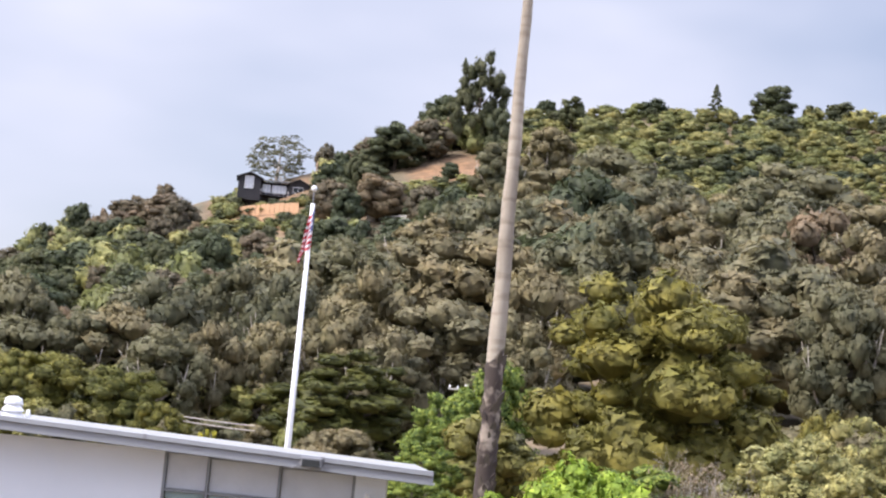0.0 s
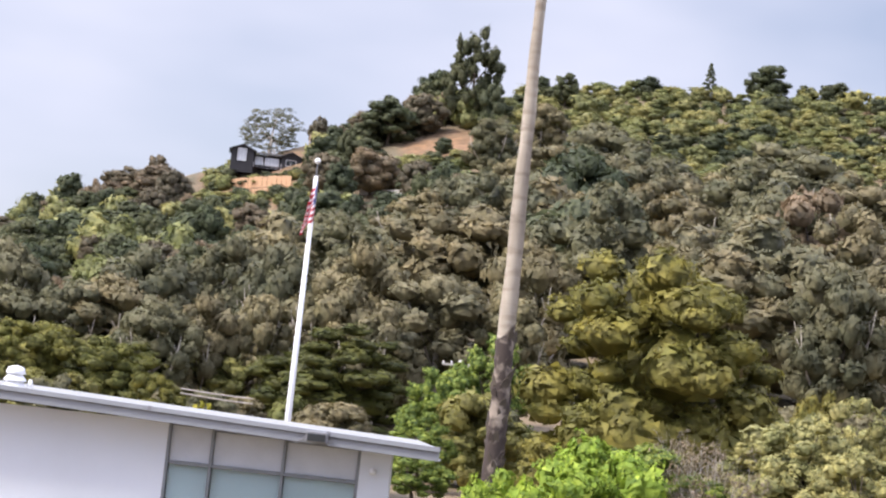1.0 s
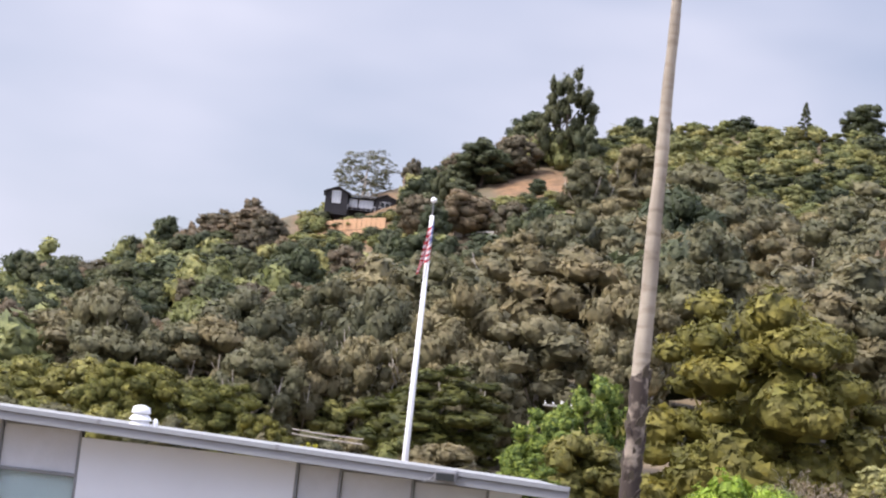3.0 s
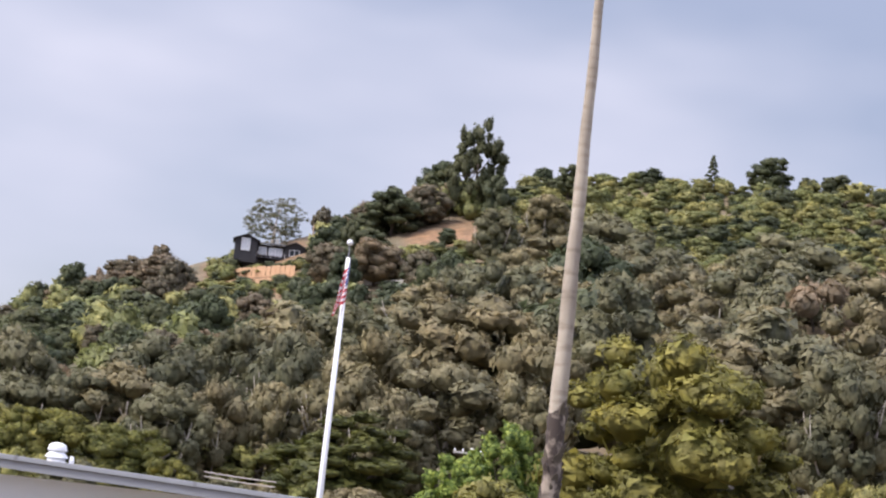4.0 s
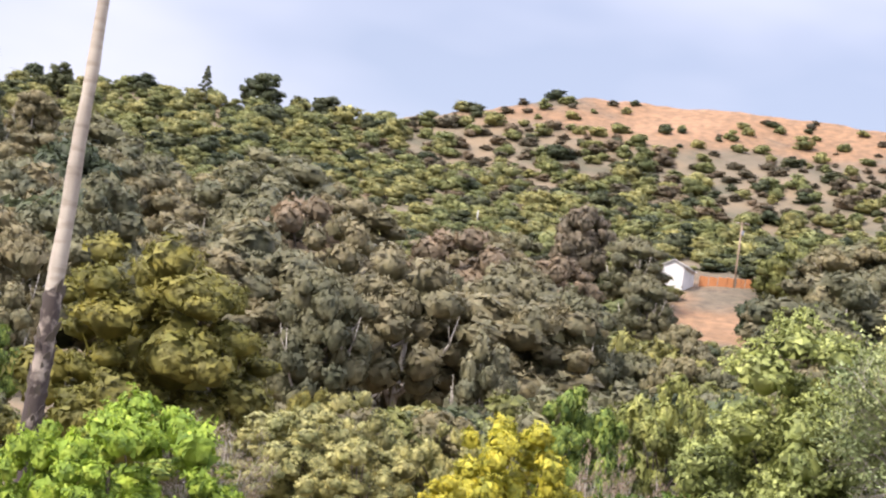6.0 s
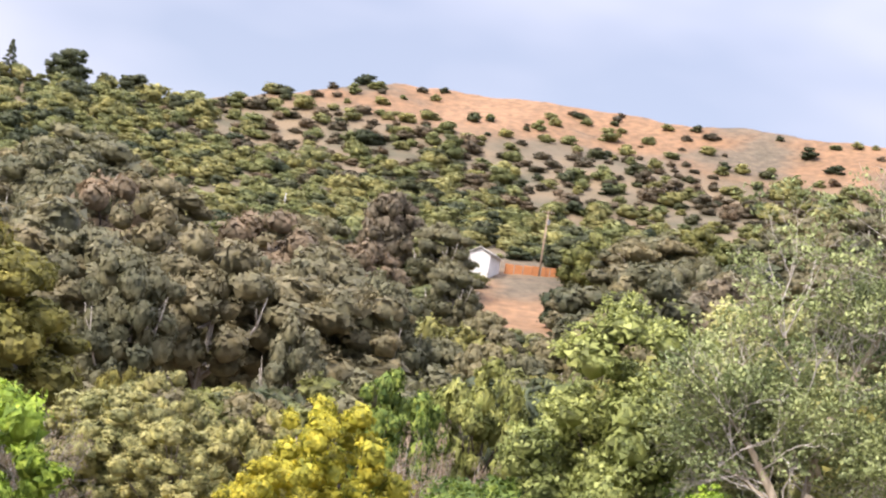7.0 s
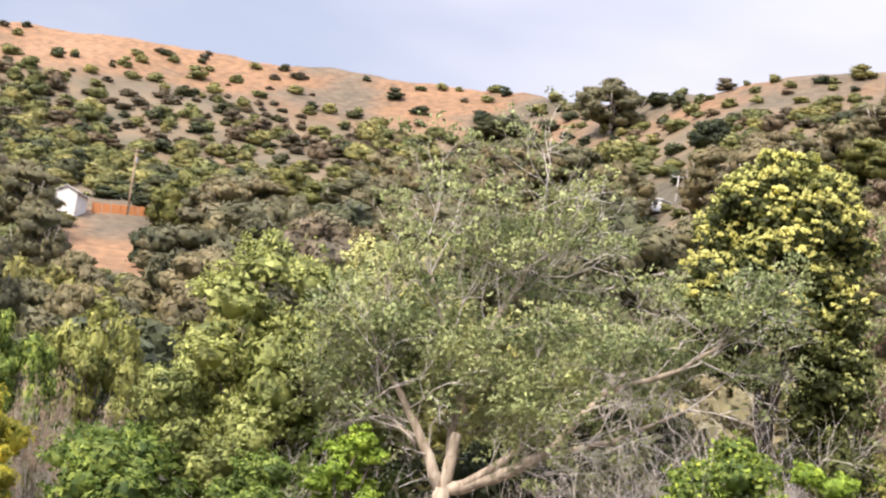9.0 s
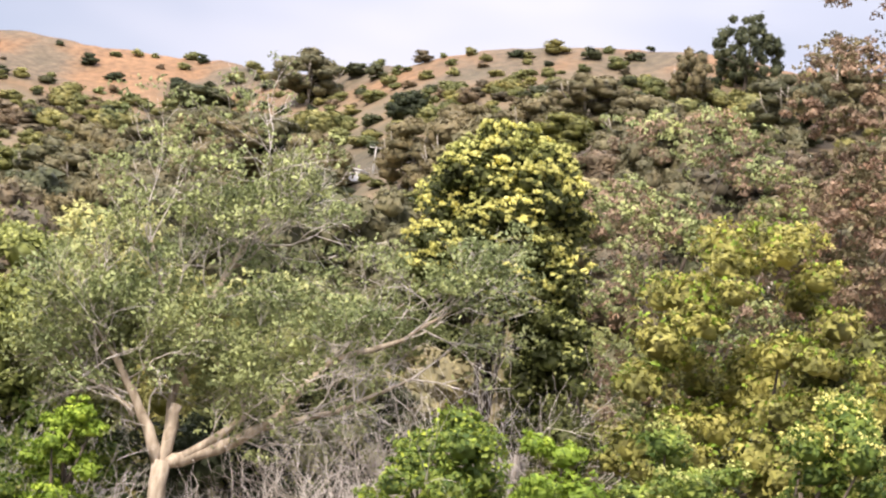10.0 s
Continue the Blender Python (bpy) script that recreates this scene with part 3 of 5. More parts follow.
def plant(kind, x, y, height, width, turn=None):
    """Sets a plant of that kind, crown height and width on the ground."""
    variant = int(plant_rng.integers(0, 3))
    key = (kind, variant)
    z = float(ground_z(x, y))
    a = plant_rng.uniform(0, 360) if turn is None else turn
    deep = width * plant_rng.uniform(0.85, 1.1)
    m = Matrix.Translation((x, y, z - 0.02 * height)) @ pose(0, 0, 0, 0, 0, a) @ Matrix.Diagonal((width / 10, deep / 10, height / 10, 1))
    if key not in made_plants:
        if kind == "fir":
            ob = grow_fir(31 + variant)
        elif kind == "bare_tree":
            ob = twig_bush("bare_tree", "thin grey tree with sparse leaves on the ridge", 41, BARK_PALE, LEAF["gum"], 11, 12, 8.5, 420, 0.35, 0.10, "tree", 3, 0.16)
        elif kind == "grey_bush":
            ob = twig_bush("dry_bush", "dry grey-brown leafless bush", 51 + variant, TWIG, LEAF["grey"], 14, 9, 9, 420, 0.4, 0.09, "bush", 4, 0.10)
        else:
            ob = grow(kind, 100 + 17 * variant + len(kind))
        made_plants[key] = ob
        ob.matrix_basis = m
        return ob
    src = made_plants[key]
    keep = src.matrix_basis.copy()
    src.matrix_basis = Matrix.Identity(4)
    ob = copy_thing(src, m)
    src.matrix_basis = keep
    return ob


def spread(kind, name, label, spots):
    """Many plants of a kind, joined into one mesh; spots: (x, y, height, width)."""
    rng = np.random.default_rng(len(spots) + len(kind))
    _, leaf, wood, n, rad, per, size, foot, droop, flat, _ = KINDS[kind]
    kits = []
    for k in range(4):
        r2 = np.random.default_rng(900 + k)
        kits.append(leaf_cloud(r2, dome_clumps(r2, n, 10, 10, foot * 10, rad, flat), per, size, droop, **BODY.get(kind, {})))
    vs, tris, ns, tints, base = [], [], [], [], 0
    for x, y, h, w in spots:
        v, tri, nrm = kits[int(rng.integers(0, 4))]
        a = rng.uniform(0, math.tau)
        c, s = math.cos(a), math.sin(a)
        p = v * np.array((w / 10, w / 10 * rng.uniform(0.85, 1.15), h / 10))
        vs.append(np.stack([p[:, 0] * c - p[:, 1] * s + x, p[:, 0] * s + p[:, 1] * c + y, p[:, 2] + float(ground_z(x, y)) - 0.03 * h], 1))
        ns.append(np.stack([nrm[:, 0] * c - nrm[:, 1] * s, nrm[:, 0] * s + nrm[:, 1] * c, nrm[:, 2]], 1))
        tris.append(tri + base)
        tints.append(np.full(len(p), rng.uniform(), np.float32))
        base += len(p)
    me = cloud_mesh(name, np.concatenate(vs), np.concatenate(tris), np.concatenate(ns), LEAF[leaf])
    tint = me.attributes.new("plant_tint", "FLOAT", "POINT")
    tint.data.foreach_set("value", np.concatenate(tints))
    return tagged(new(name, me), label, "woods" if "woods" in name else "scrub", kind="stuff")


# ---------------------------------------------------------------- the school building
def school_building():
    root = thing("school_building", "low grey-white building with a sloping flat roof and drawn blinds", "building", (-8, 38, -1.2))
    o = Vector((-8, 38, -1.2))

    def bx(name, x0, x1, y0, y1, z0, z1, mat, bevel=0.0, label="", parent=None):
        return part(name, box(x0 - o.x, x1 - o.x, y0 - o.y, y1 - o.y, z0 - o.z, z1 - o.z, bevel), mat, parent or root, label)

    bays = ((-14.6, -10.53), (-6.70, -3.44))
    # front wall round the window bays, which run up to the roof
    for x0, x1 in ((-16.0, -14.6), (-10.53, -6.70), (-3.44, -2.89)):
        bx("wall", x0, x1, 33.6, 33.8, -1.4, 1.62 - 0.0327 * (x1 + 2.05) - 0.18, WALL_PAINT)
    bx("wall", -4.2, -4.0, 33.8, 42.0, -1.4, 1.45, WALL_PAINT)
    bx("wall", -16.0, -15.8, 33.8, 42.0, -1.4, 1.7, WALL_PAINT)
    bx("wall", -15.8, -4.2, 41.8, 42.0, -1.4, 1.45, WALL_PAINT)
    for x0, x1 in bays:
        bx("wall", x0, x1, 33.6, 33.8, -1.4, -0.4, WALL_PAINT, label="low painted wall under the windows")
    # roof slab, falling towards one end, with its stepped fascia
    slope = math.atan2(0.24, 7.49)

    def roof_piece(name, y0, y1, z0, z1, x0, x1, mat, bevel=0.006):
        bm = box(x0, x1, y0 - o.y, y1 - o.y, z0, z1, bevel)
        if name == "roof":
            for v in bm.verts:
                if v.co.y > 0 and v.co.x > -1:
                    v.co.x -= 1.3
        bmesh.ops.rotate(bm, verts=bm.verts, cent=(0, 0, 0), matrix=Matrix.Rotation(slope, 3, "Y"))
        bmesh.ops.translate(bm, verts=bm.verts, vec=(-2.05 - o.x, 0, 1.67 - o.z))
        return part(name, bm, mat, root)

    roof_piece("roof", 33.06, 42.6, -0.19, -0.02, -15.0, -0.02, ROOFING)
    roof_piece("fascia", 33.0, 33.058, -0.235, -0.09, -15.0, 0.0, FASCIA_PAINT)
    roof_piece("fascia", 32.96, 33.058, -0.085, 0.0, -15.0, 0.0, FASCIA_PAINT)
    roof_piece("soffit", 33.062, 33.598, -0.235, -0.195, -15.0, -0.02, PANEL_PAINT)
    for seam in (-1.86, -4.9, -8.0, -11.0):
        roof_piece("flashing", 32.955, 33.0, -0.088, 0.004, seam - 0.03, seam + 0.03, METAL_GREY, 0.002)
    # windows: upper panels over panes with drawn blinds
    for posts in ((-6.70, -5.95, -4.71, -3.44), (-14.6, -13.3, -11.95, -10.53)):
        for p0, p1 in zip(posts, posts[1:]):
            win = new("window")
            win.parent = root
            top = 1.62 - 0.0327 * (p1 + 2.05) - 0.2
            bx("panel", p0 + 0.03, p1 - 0.03, 33.66, 33.70, 0.96, top, PANEL_PAINT, label="painted panel above the pane", parent=win)
            bx("transom", p0 + 0.025, p1 - 0.025, 33.60, 33.72, 0.90, 0.956, FRAME_PAINT, 0.006, parent=win)
            bx("pane", p0 + 0.03, p1 - 0.03, 33.66, 33.668, -0.35, 0.90, GLASS, parent=win).visible_shadow = False
            bx("blind", p0 + 0.03, p1 - 0.03, 33.73, 33.745, -0.35, 0.90, BLIND, label="pale drawn window blind", parent=win)
            bx("sill", p0, p1, 33.57, 33.74, -0.40, -0.352, FRAME_PAINT, 0.006, parent=win)
            bx("head", p0 + 0.025, p1 - 0.025, 33.62, 33.72, top, top + 0.04, FRAME_PAINT, 0.004, parent=win)
        for p0 in posts:
            bx("mullion", p0 - 0.025, p0 + 0.025, 33.59, 33.73, -0.40, 1.62 - 0.0327 * (p0 + 2.05) - 0.2, FRAME_PAINT, 0.006)
    return root


school_building()


def flood_light():
    root = thing("flood_light", "boxy grey flood light fixed to the roof edge", "lamp", (-4.08, 32.9, 1.62))
    part("housing", box(-0.18, 0.18, -0.10, 0.05, -0.09, 0.09, 0.015), METAL_GREY, root)
    part("lens", box(-0.15, 0.15, -0.115, -0.101, -0.07, 0.05, 0.004), DARK_GLASS, root, "dull glass lens")
    part("bracket", box(-0.05, 0.05, 0.052, 0.10, -0.04, 0.06, 0.004), METAL_GREY, root)
    bm = bmesh.new()
    tube(bm, ((-0.18, 0.0, 0.0), (-0.26, 0.05, -0.06), (-0.36, 0.05, -0.13)), (0.012, 0.012, 0.012), 6)
    part("cable", bm, METAL_GREY, root)


flood_light()


def wall_lamp():
    root = thing("wall_lamp", "small white lamp on the wall beside the windows", "lamp", (-3.19, 33.6, 1.14))
    part("plate", box(-0.05, 0.05, -0.03, 0.0, -0.06, 0.06, 0.008), WHITE_PAINT, root)
    part("head", lathe(((0.03, -0.05), (0.055, -0.02), (0.05, 0.03), (0.02, 0.05)), 12), WHITE_PAINT, root, smooth=True).location = (0.01, -0.085, 0.0)


wall_lamp()


def roof_vent():
    root = thing("roof_vent", "white metal roof vent with stacked round hoods", "roof vent", (-10.22, 36.0, 1.72))
    part("pipe", lathe(((0.17, -0.02), (0.17, 0.32)), 18), WHITE_PAINT, root, smooth=True)
    for z, r in ((0.14, 0.23), (0.28, 0.21)):
        part("hood", lathe(((r * 0.7, z + 0.1), (r, z + 0.01), (r, z), (r * 0.95, z)), 18), WHITE_PAINT, root)
    part("cap", lathe(((0.17, 0.40), (0.18, 0.42), (0.15, 0.52), (0.08, 0.55), (0.02, 0.56)), 18), WHITE_PAINT, root, smooth=True)
    part("neck", lathe(((0.13, 0.32), (0.13, 0.42)), 14), WHITE_PAINT, root)


roof_vent()


def pipe_vent():
    root = thing("pipe_vent", "short white vent pipe on the roof", "roof vent", (-9.93, 36.0, 1.72))
    part("pipe", lathe(((0.05, -0.02), (0.05, 0.25), (0.03, 0.33)), 12), WHITE_PAINT, root, smooth=True)
    part("flange", lathe(((0.09, 0.0), (0.08, 0.03), (0.052, 0.05)), 12), WHITE_PAINT, root)


pipe_vent()


def flag_material():
    """Cloth with a blue field at the hoist and red and white stripes."""
    m, n, l, b = material("flag_cloth", 0.85)
    uv = n.new("ShaderNodeTexCoord")
    sep = n.new("ShaderNodeSeparateXYZ")
    l.new(uv.outputs["UV"], sep.inputs["Vector"])
    mul = n.new("ShaderNodeMath")
    mul.operation = "MULTIPLY"
    mul.inputs[1].default_value = 6.5
    l.new(sep.outputs["Y"], mul.inputs[0])
    frac = n.new("ShaderNodeMath")
    frac.operation = "FRACT"
    l.new(mul.outputs[0], frac.inputs[0])
    step = n.new("ShaderNodeMath")
    step.operation = "GREATER_THAN"
    step.inputs[1].default_value = 0.5
    l.new(frac.outputs[0], step.inputs[0])
    stripes = mixed(n, l, (0.50, 0.04, 0.06), (0.80, 0.78, 0.80), step.outputs[0])
    bluex = n.new("ShaderNodeMath")
    bluex.operation = "LESS_THAN"
    bluex.inputs[1].default_value = 0.3
    l.new(sep.outputs["X"], bluex.inputs[0])
    bluey = n.new("ShaderNodeMath")
    bluey.operation = "GREATER_THAN"
    bluey.inputs[1].default_value = 0.46
    l.new(sep.outputs["Y"], bluey.inputs[0])
    both = n.new("ShaderNodeMath")
    both.operation = "MULTIPLY"
    l.new(bluex.outputs[0], both.inputs[0])
    l.new(bluey.outputs[0], both.inputs[1])
    vor = n.new("ShaderNodeTexVoronoi")
    vor.inputs["Scale"].default_value = 18
    l.new(uv.outputs["UV"], vor.inputs["Vector"])
    star = n.new("ShaderNodeMath")
    star.operation = "LESS_THAN"
    star.inputs[1].default_value = 0.33
    l.new(vor.outputs["Distance"], star.inputs[0])
    field = mixed(n, l, (0.10, 0.12, 0.28), (0.75, 0.75, 0.80), star.outputs[0])
    l.new(mixed(n, l, stripes, field, both.outputs[0]), b.inputs["Base Color"])
    return m


def flagpole():
    x, y = -7.0, 47.4
    z = float(ground_z(x, y))
    root = thing("flagpole", "tall white tapered metal flagpole with a ball on top", "flagpole", (x, y, z))
    bm = bmesh.new()
    tube(bm, ((0, 0, -0.1), (0, 0, 3.0), (0, 0, 7.68 - z)), (0.082, 0.078, 0.05), 16)
    part("pole", bm, WHITE_PAINT, root, smooth=True)
    bm = bmesh.new()
    tube(bm, ((0, 0, 7.68 - z), (0, 0, 7.97 - z)), (0.016, 0.014), 8)
    part("spindle", bm, METAL_GREY, root, "thin grey spindle")
    ball = bmesh.new()
    bmesh.ops.create_uvsphere(ball, u_segments=16, v_segments=10, radius=0.075)
    bmesh.ops.translate(ball, verts=ball.verts, vec=(0, 0, 8.05 - z))
    part("ball", ball, WHITE_PAINT, root, "pale round finial", True)
    part("collar", lathe(((0.2, 0.0), (0.2, 0.06), (0.13, 0.1)), 16), WHITE_PAINT, root)
    # the flag hangs limp, gathered in folds
    nu, nv = 40, 36
    vs, fs, uvs = [], [], []
    for j in range(nv + 1):
        v = j / nv
        for i in range(nu + 1):
            u = i / nu
            swing = 0.055 * math.sin(u * 15 + v * 1.6) * (0.6 + 0.4 * u)
            out = 0.085 - (0.19 + 0.13 * (1 - v)) * u
            drop = 0.62 * u * (0.75 + 0.25 * math.sin(v * 2.2))
            vs.append((out + 0.03 * math.sin(u * 9), swing - 0.15, 6.66 - z + v * 0.95 - drop + 0.02 * math.sin(u * 20 + v * 5)))
            uvs.append((u, v))
    for j in range(nv):
        for i in range(nu):
            a = j * (nu + 1) + i
            fs.append((a, a + 1, a + nu + 2, a + nu + 1))
    me = bpy.data.meshes.new("flag")
    me.from_pydata(vs, [], fs)
    lay = me.uv_layers.new(name="UVMap")
    for lp in me.loops:
        lay.data[lp.index].uv = uvs[lp.vertex_index]
    for p in me.polygons:
        p.use_smooth = True
    me.materials.append(flag_material())
    flag = tagged(new("flag", me), "limp striped red, white and blue flag hanging on its pole", "flag")
    flag.location = (x, y, z)


flagpole()


def palm_trunk():
    """A tall bare trunk: smooth and grey above, shaggy with old leaf bases below."""
    x, y = -0.96, 29.4
    z = float(ground_z(x, y))
    root = thing("palm_trunk", "tall bare grey trunk with shaggy dark bark below", "tree trunk", (x, y, z))
    rng = np.random.default_rng(3)
    m, n, l, b = material("palm_bark", 0.9)
    r = ramp(n, ((0.3, (0.24, 0.20, 0.16)), (0.7, (0.46, 0.40, 0.33))))
    f = noise_of(n, l, 3.0, 6, stretch=(1, 1, 0.35))
    l.new(f, r.inputs["Fac"])
    c = n.new("ShaderNodeTexCoord")
    sep = n.new("ShaderNodeSeparateXYZ")
    l.new(c.outputs["Object"], sep.inputs["Vector"])
    scars = noise_of(n, l, 2.2, 5, stretch=(1, 1, 4))
    rr = ramp(n, ((0.36, (0.78, 0.76, 0.74)), (0.5, (1, 1, 1))))
    l.new(scars, rr.inputs["Fac"])
    smooth_bark = mixed(n, l, r.outputs["Color"], rr.outputs["Color"], 1.0, "MULTIPLY")
    # old dark bark clings to the lower trunk in ragged patches
    ragged = n.new("ShaderNodeMath")
    ragged.operation = "MULTIPLY_ADD"
    ragged.inputs[1].default_value = 2.6
    l.new(noise_of(n, l, 1.7, 4), ragged.inputs[0])
    l.new(sep.outputs["Z"], ragged.inputs[2])
    old = n.new("ShaderNodeMapRange")
    old.inputs["From Min"].default_value, old.inputs["From Max"].default_value = 6.1, 5.95
    l.new(ragged.outputs[0], old.inputs["Value"])
    patches = ramp(n, ((0.50, (0.055, 0.04, 0.035)), (0.64, (0.28, 0.23, 0.19))))
    l.new(noise_of(n, l, 4.5, 4), patches.inputs["Fac"])
    l.new(mixed(n, l, smooth_bark, patches.outputs["Color"], old.outputs["Result"]), b.inputs["Base Color"])
    bumped(n, l, b, scars, 0.5, 0.03)
    pts, rad = [], []
    top = 12.5
    for k in range(57):
        h = -0.3 + k * (top - z + 0.3) / 56
        zz = h + z
        bow = np.interp(zz, (-2, 1.6, 3.5, 4.5, 6.2, 7.5, 8.8, 12.5), (0.02, 0.019, 0.008, 0.003, -0.004, -0.007, -0.01, -0.01))
        pts.append((float(bow) + 0.006 * math.sin(zz * 3.1), 0, h))
        rad.append(float(np.interp(zz, (-2, 1.5, 3.4, 5.4, 8.8, 12.5), (0.175, 0.145, 0.13, 0.11, 0.075, 0.053))) * (1 + 0.05 * math.sin(zz * 5.3) * math.sin(zz * 1.7) + rng.uniform(-0.02, 0.02)))
    bm = bmesh.new()
    tube(bm, pts, rad, 14)
    part("trunk", bm, m, root, smooth=True)
    # shaggy leaf bases round the lower trunk
    for k in range(130):
        zz = rng.uniform(-0.8, 3.5)
        if zz > 3.05 and rng.uniform() < 0.4:
            continue
        a = rng.uniform(0, math.tau)
        h = zz - z
        bow = float(np.interp(zz, (-2, 1.6, 3.5), (0.02, 0.019, 0.008)))
        rr0 = float(np.interp(zz, (-2, 1.5, 3.4), (0.175, 0.145, 0.13))) * 0.97
        bm = bmesh.new()
        w, ln, out = rng.uniform(0.03, 0.06), rng.uniform(0.10, 0.22), rng.uniform(0.015, 0.045)
        q = [bm.verts.new(p) for p in ((-w, 0, 0), (w, 0, 0), (w * 0.7, out * 0.6, ln * 0.6), (0, out, ln), (-w * 0.7, out * 0.6, ln * 0.6),
                                       (-w, -0.02, 0), (w, -0.02, 0), (w * 0.7, -0.01, ln * 0.6), (0, out * 0.4, ln), (-w * 0.7, -0.01, ln * 0.6))]
        bm.faces.new((q[0], q[1], q[2], q[3], q[4]))
        bm.faces.new((q[9], q[8], q[7], q[6], q[5]))
        for i in range(5):
            j = (i + 1) % 5
            bm.faces.new((q[j], q[i], q[i + 5], q[j + 5]))
        ob = part("leaf_base", bm, BARK_DARK if rng.uniform() < 0.65 else m, root)
        ob.matrix_basis = Matrix.Translation((bow + math.cos(a) * rr0, math.sin(a) * rr0, h)) @ Matrix.Rotation(a - math.pi / 2, 4, "Z") @ Matrix.Rotation(rng.uniform(-0.5, 0.5), 4, "Y")


palm_trunk()


# ---------------------------------------------------------------- trees and bushes of the hill
plant("tall_gum", -38.2, 431.8, 21.4, 12.9)
plant("pine", -48.7, 458.9, 11.4, 12.4)
plant("pine", -54.1, 419.4, 9.5, 12.6)
plant("brown_oak", -47.5, 424.1, 8.6, 11.5)
plant("oak", -33.3, 426.4, 10.5, 7.3)
plant("pine", -25.6, 467.7, 6.7, 5.6)
plant("pine", -18.6, 450.5, 7.5, 6.4)
plant("fir", 14.4, 475.5, 8.6, 5.7)
plant("pine", 28.6, 482.8, 9.4, 11.0)
plant("wispy_tree", -83.3, 440.3, 10.3, 14.6)
plant("oak", -0.0, 474.7, 5.6, 10.1)
plant("oak", 45.1, 486.4, 6.1, 8.3)
plant("oak", 38.2, 484.2, 4.8, 6.9)
plant("brown_oak", -49.0, 363.9, 8.5, 11.5)
plant("brown_oak", -59.7, 373.6, 8.5, 9.1)
plant("oak", -33.6, 315.5, 10.6, 7.6)
plant("oak", -56.8, 331.1, 9.4, 7.1)
plant("oak", -74.7, 340.5, 8.4, 9.4)
plant("oak", -39.3, 395.2, 3.5, 4.5)
plant("scrub", -43.1, 377.0, 3.6, 6.5)
plant("gum", -5.6, 331.6, 15.4, 16.0)
plant("gum", -19.0, 373.3, 13.4, 11.7)
plant("gum", -26.8, 360.0, 12.4, 11.3)
plant("gum", 3.1, 299.3, 14.5, 11.0)
plant("gum", -26.0, 294.2, 13.4, 10.9)
plant("gum", -9.3, 262.2, 14.4, 15.6)
plant("gum", -19.5, 307.6, 13.5, 10.5)
plant("gum", -16.0, 203.7, 13.5, 9.8)
plant("gum", -22.9, 207.4, 13.4, 10.1)
plant("gum", -30.8, 212.5, 13.5, 10.4)
plant("gum", -18.9, 146.0, 13.0, 7.5)
plant("gum", -7.4, 163.8, 13.4, 8.8)
plant("gum", -24.8, 145.5, 13.3, 7.1)
plant("oak", -83.5, 330.6, 8.5, 10.6)
plant("oak", -91.5, 321.8, 8.5, 11.4)
plant("oak", -106.6, 349.5, 7.4, 10.4)
plant("brown_oak", -98.7, 405.2, 7.4, 13.0)
plant("oak", -65.2, 340.5, 7.5, 7.9)
plant("gum", -42.3, 177.2, 12.9, 10.3)
plant("gum", -36.7, 182.7, 13.4, 7.9)
plant("gum", -47.6, 171.5, 9.8, 8.1)
plant("gum", -54.0, 173.0, 13.0, 7.7)
plant("gum", -44.0, 173.0, 9.8, 9.1)
plant("gum", -12.7, 144.4, 11.3, 11.1)
plant("gum", -20.4, 143.3, 11.3, 8.2)
plant("gum", -28.5, 137.5, 8.9, 5.6)
plant("gum", -24.9, 139.4, 9.5, 6.0)
plant("gum", -31.2, 135.3, 8.4, 6.3)
plant("gum", -52.5, 169.6, 9.0, 8.1)
plant("gum", -16.3, 138.6, 8.5, 6.3)
plant("gum", -7.5, 142.8, 9.9, 6.1)
plant("acacia", -37.6, 128.8, 6.7, 7.6)
plant("acacia", -32.2, 128.6, 5.7, 6.6)
plant("acacia", -18.6, 82.9, 3.8, 2.8)
plant("acacia", -39.4, 126.0, 5.6, 4.1)
plant("dark_acacia", -18.3, 132.0, 6.9, 10.6)
plant("yellow_bush", -16.5, 83.2, 2.8, 1.4)
plant("leafy_tree", -6.1, 102.7, 7.1, 5.0)
plant("leafy_tree", -7.6, 92.8, 5.2, 4.0)
plant("leafy_tree", -7.4, 85.1, 3.3, 3.2)
plant("gum", 23.2, 311.3, 16.5, 23.0)
plant("gum", 11.9, 279.4, 14.4, 15.9)
plant("gum", -7.3, 341.5, 13.5, 12.6)
plant("gum", 29.5, 309.1, 14.4, 17.6)
plant("gum", 16.0, 249.6, 14.4, 12.8)
plant("gum", 27.3, 185.0, 17.0, 14.3)
plant("gum", 19.0, 174.2, 14.2, 8.9)
plant("gum", 48.8, 266.6, 14.5, 15.4)
plant("gum", 39.1, 201.5, 14.4, 11.1)
plant("gum", 19.8, 300.6, 16.6, 23.9)
plant("gum", 17.7, 172.1, 13.4, 7.8)
plant("gum", 54.9, 278.3, 13.4, 13.6)
plant("brown_oak", 74.8, 318.3, 13.5, 10.6)
plant("gum", 79.4, 300.9, 11.4, 10.6)
plant("gum", 44.3, 186.5, 15.0, 10.0)
plant("gum", 23.7, 122.9, 10.5, 5.3)
plant("gum", 71.2, 261.0, 10.4, 9.2)
plant("gum", 114.3, 301.7, 12.5, 18.3)
plant("olive_oak", 106.7, 310.4, 10.4, 8.8)
plant("olive_oak", 142.8, 351.8, 7.5, 8.6)
plant("gum", 95.5, 284.1, 6.5, 6.8)
plant("oak", 94.1, 283.9, 6.5, 5.9)
plant("gum", 68.3, 232.0, 7.5, 6.2)
plant("gum", 146.9, 315.2, 11.4, 15.7)
plant("olive_oak", 142.2, 335.9, 7.5, 11.3)
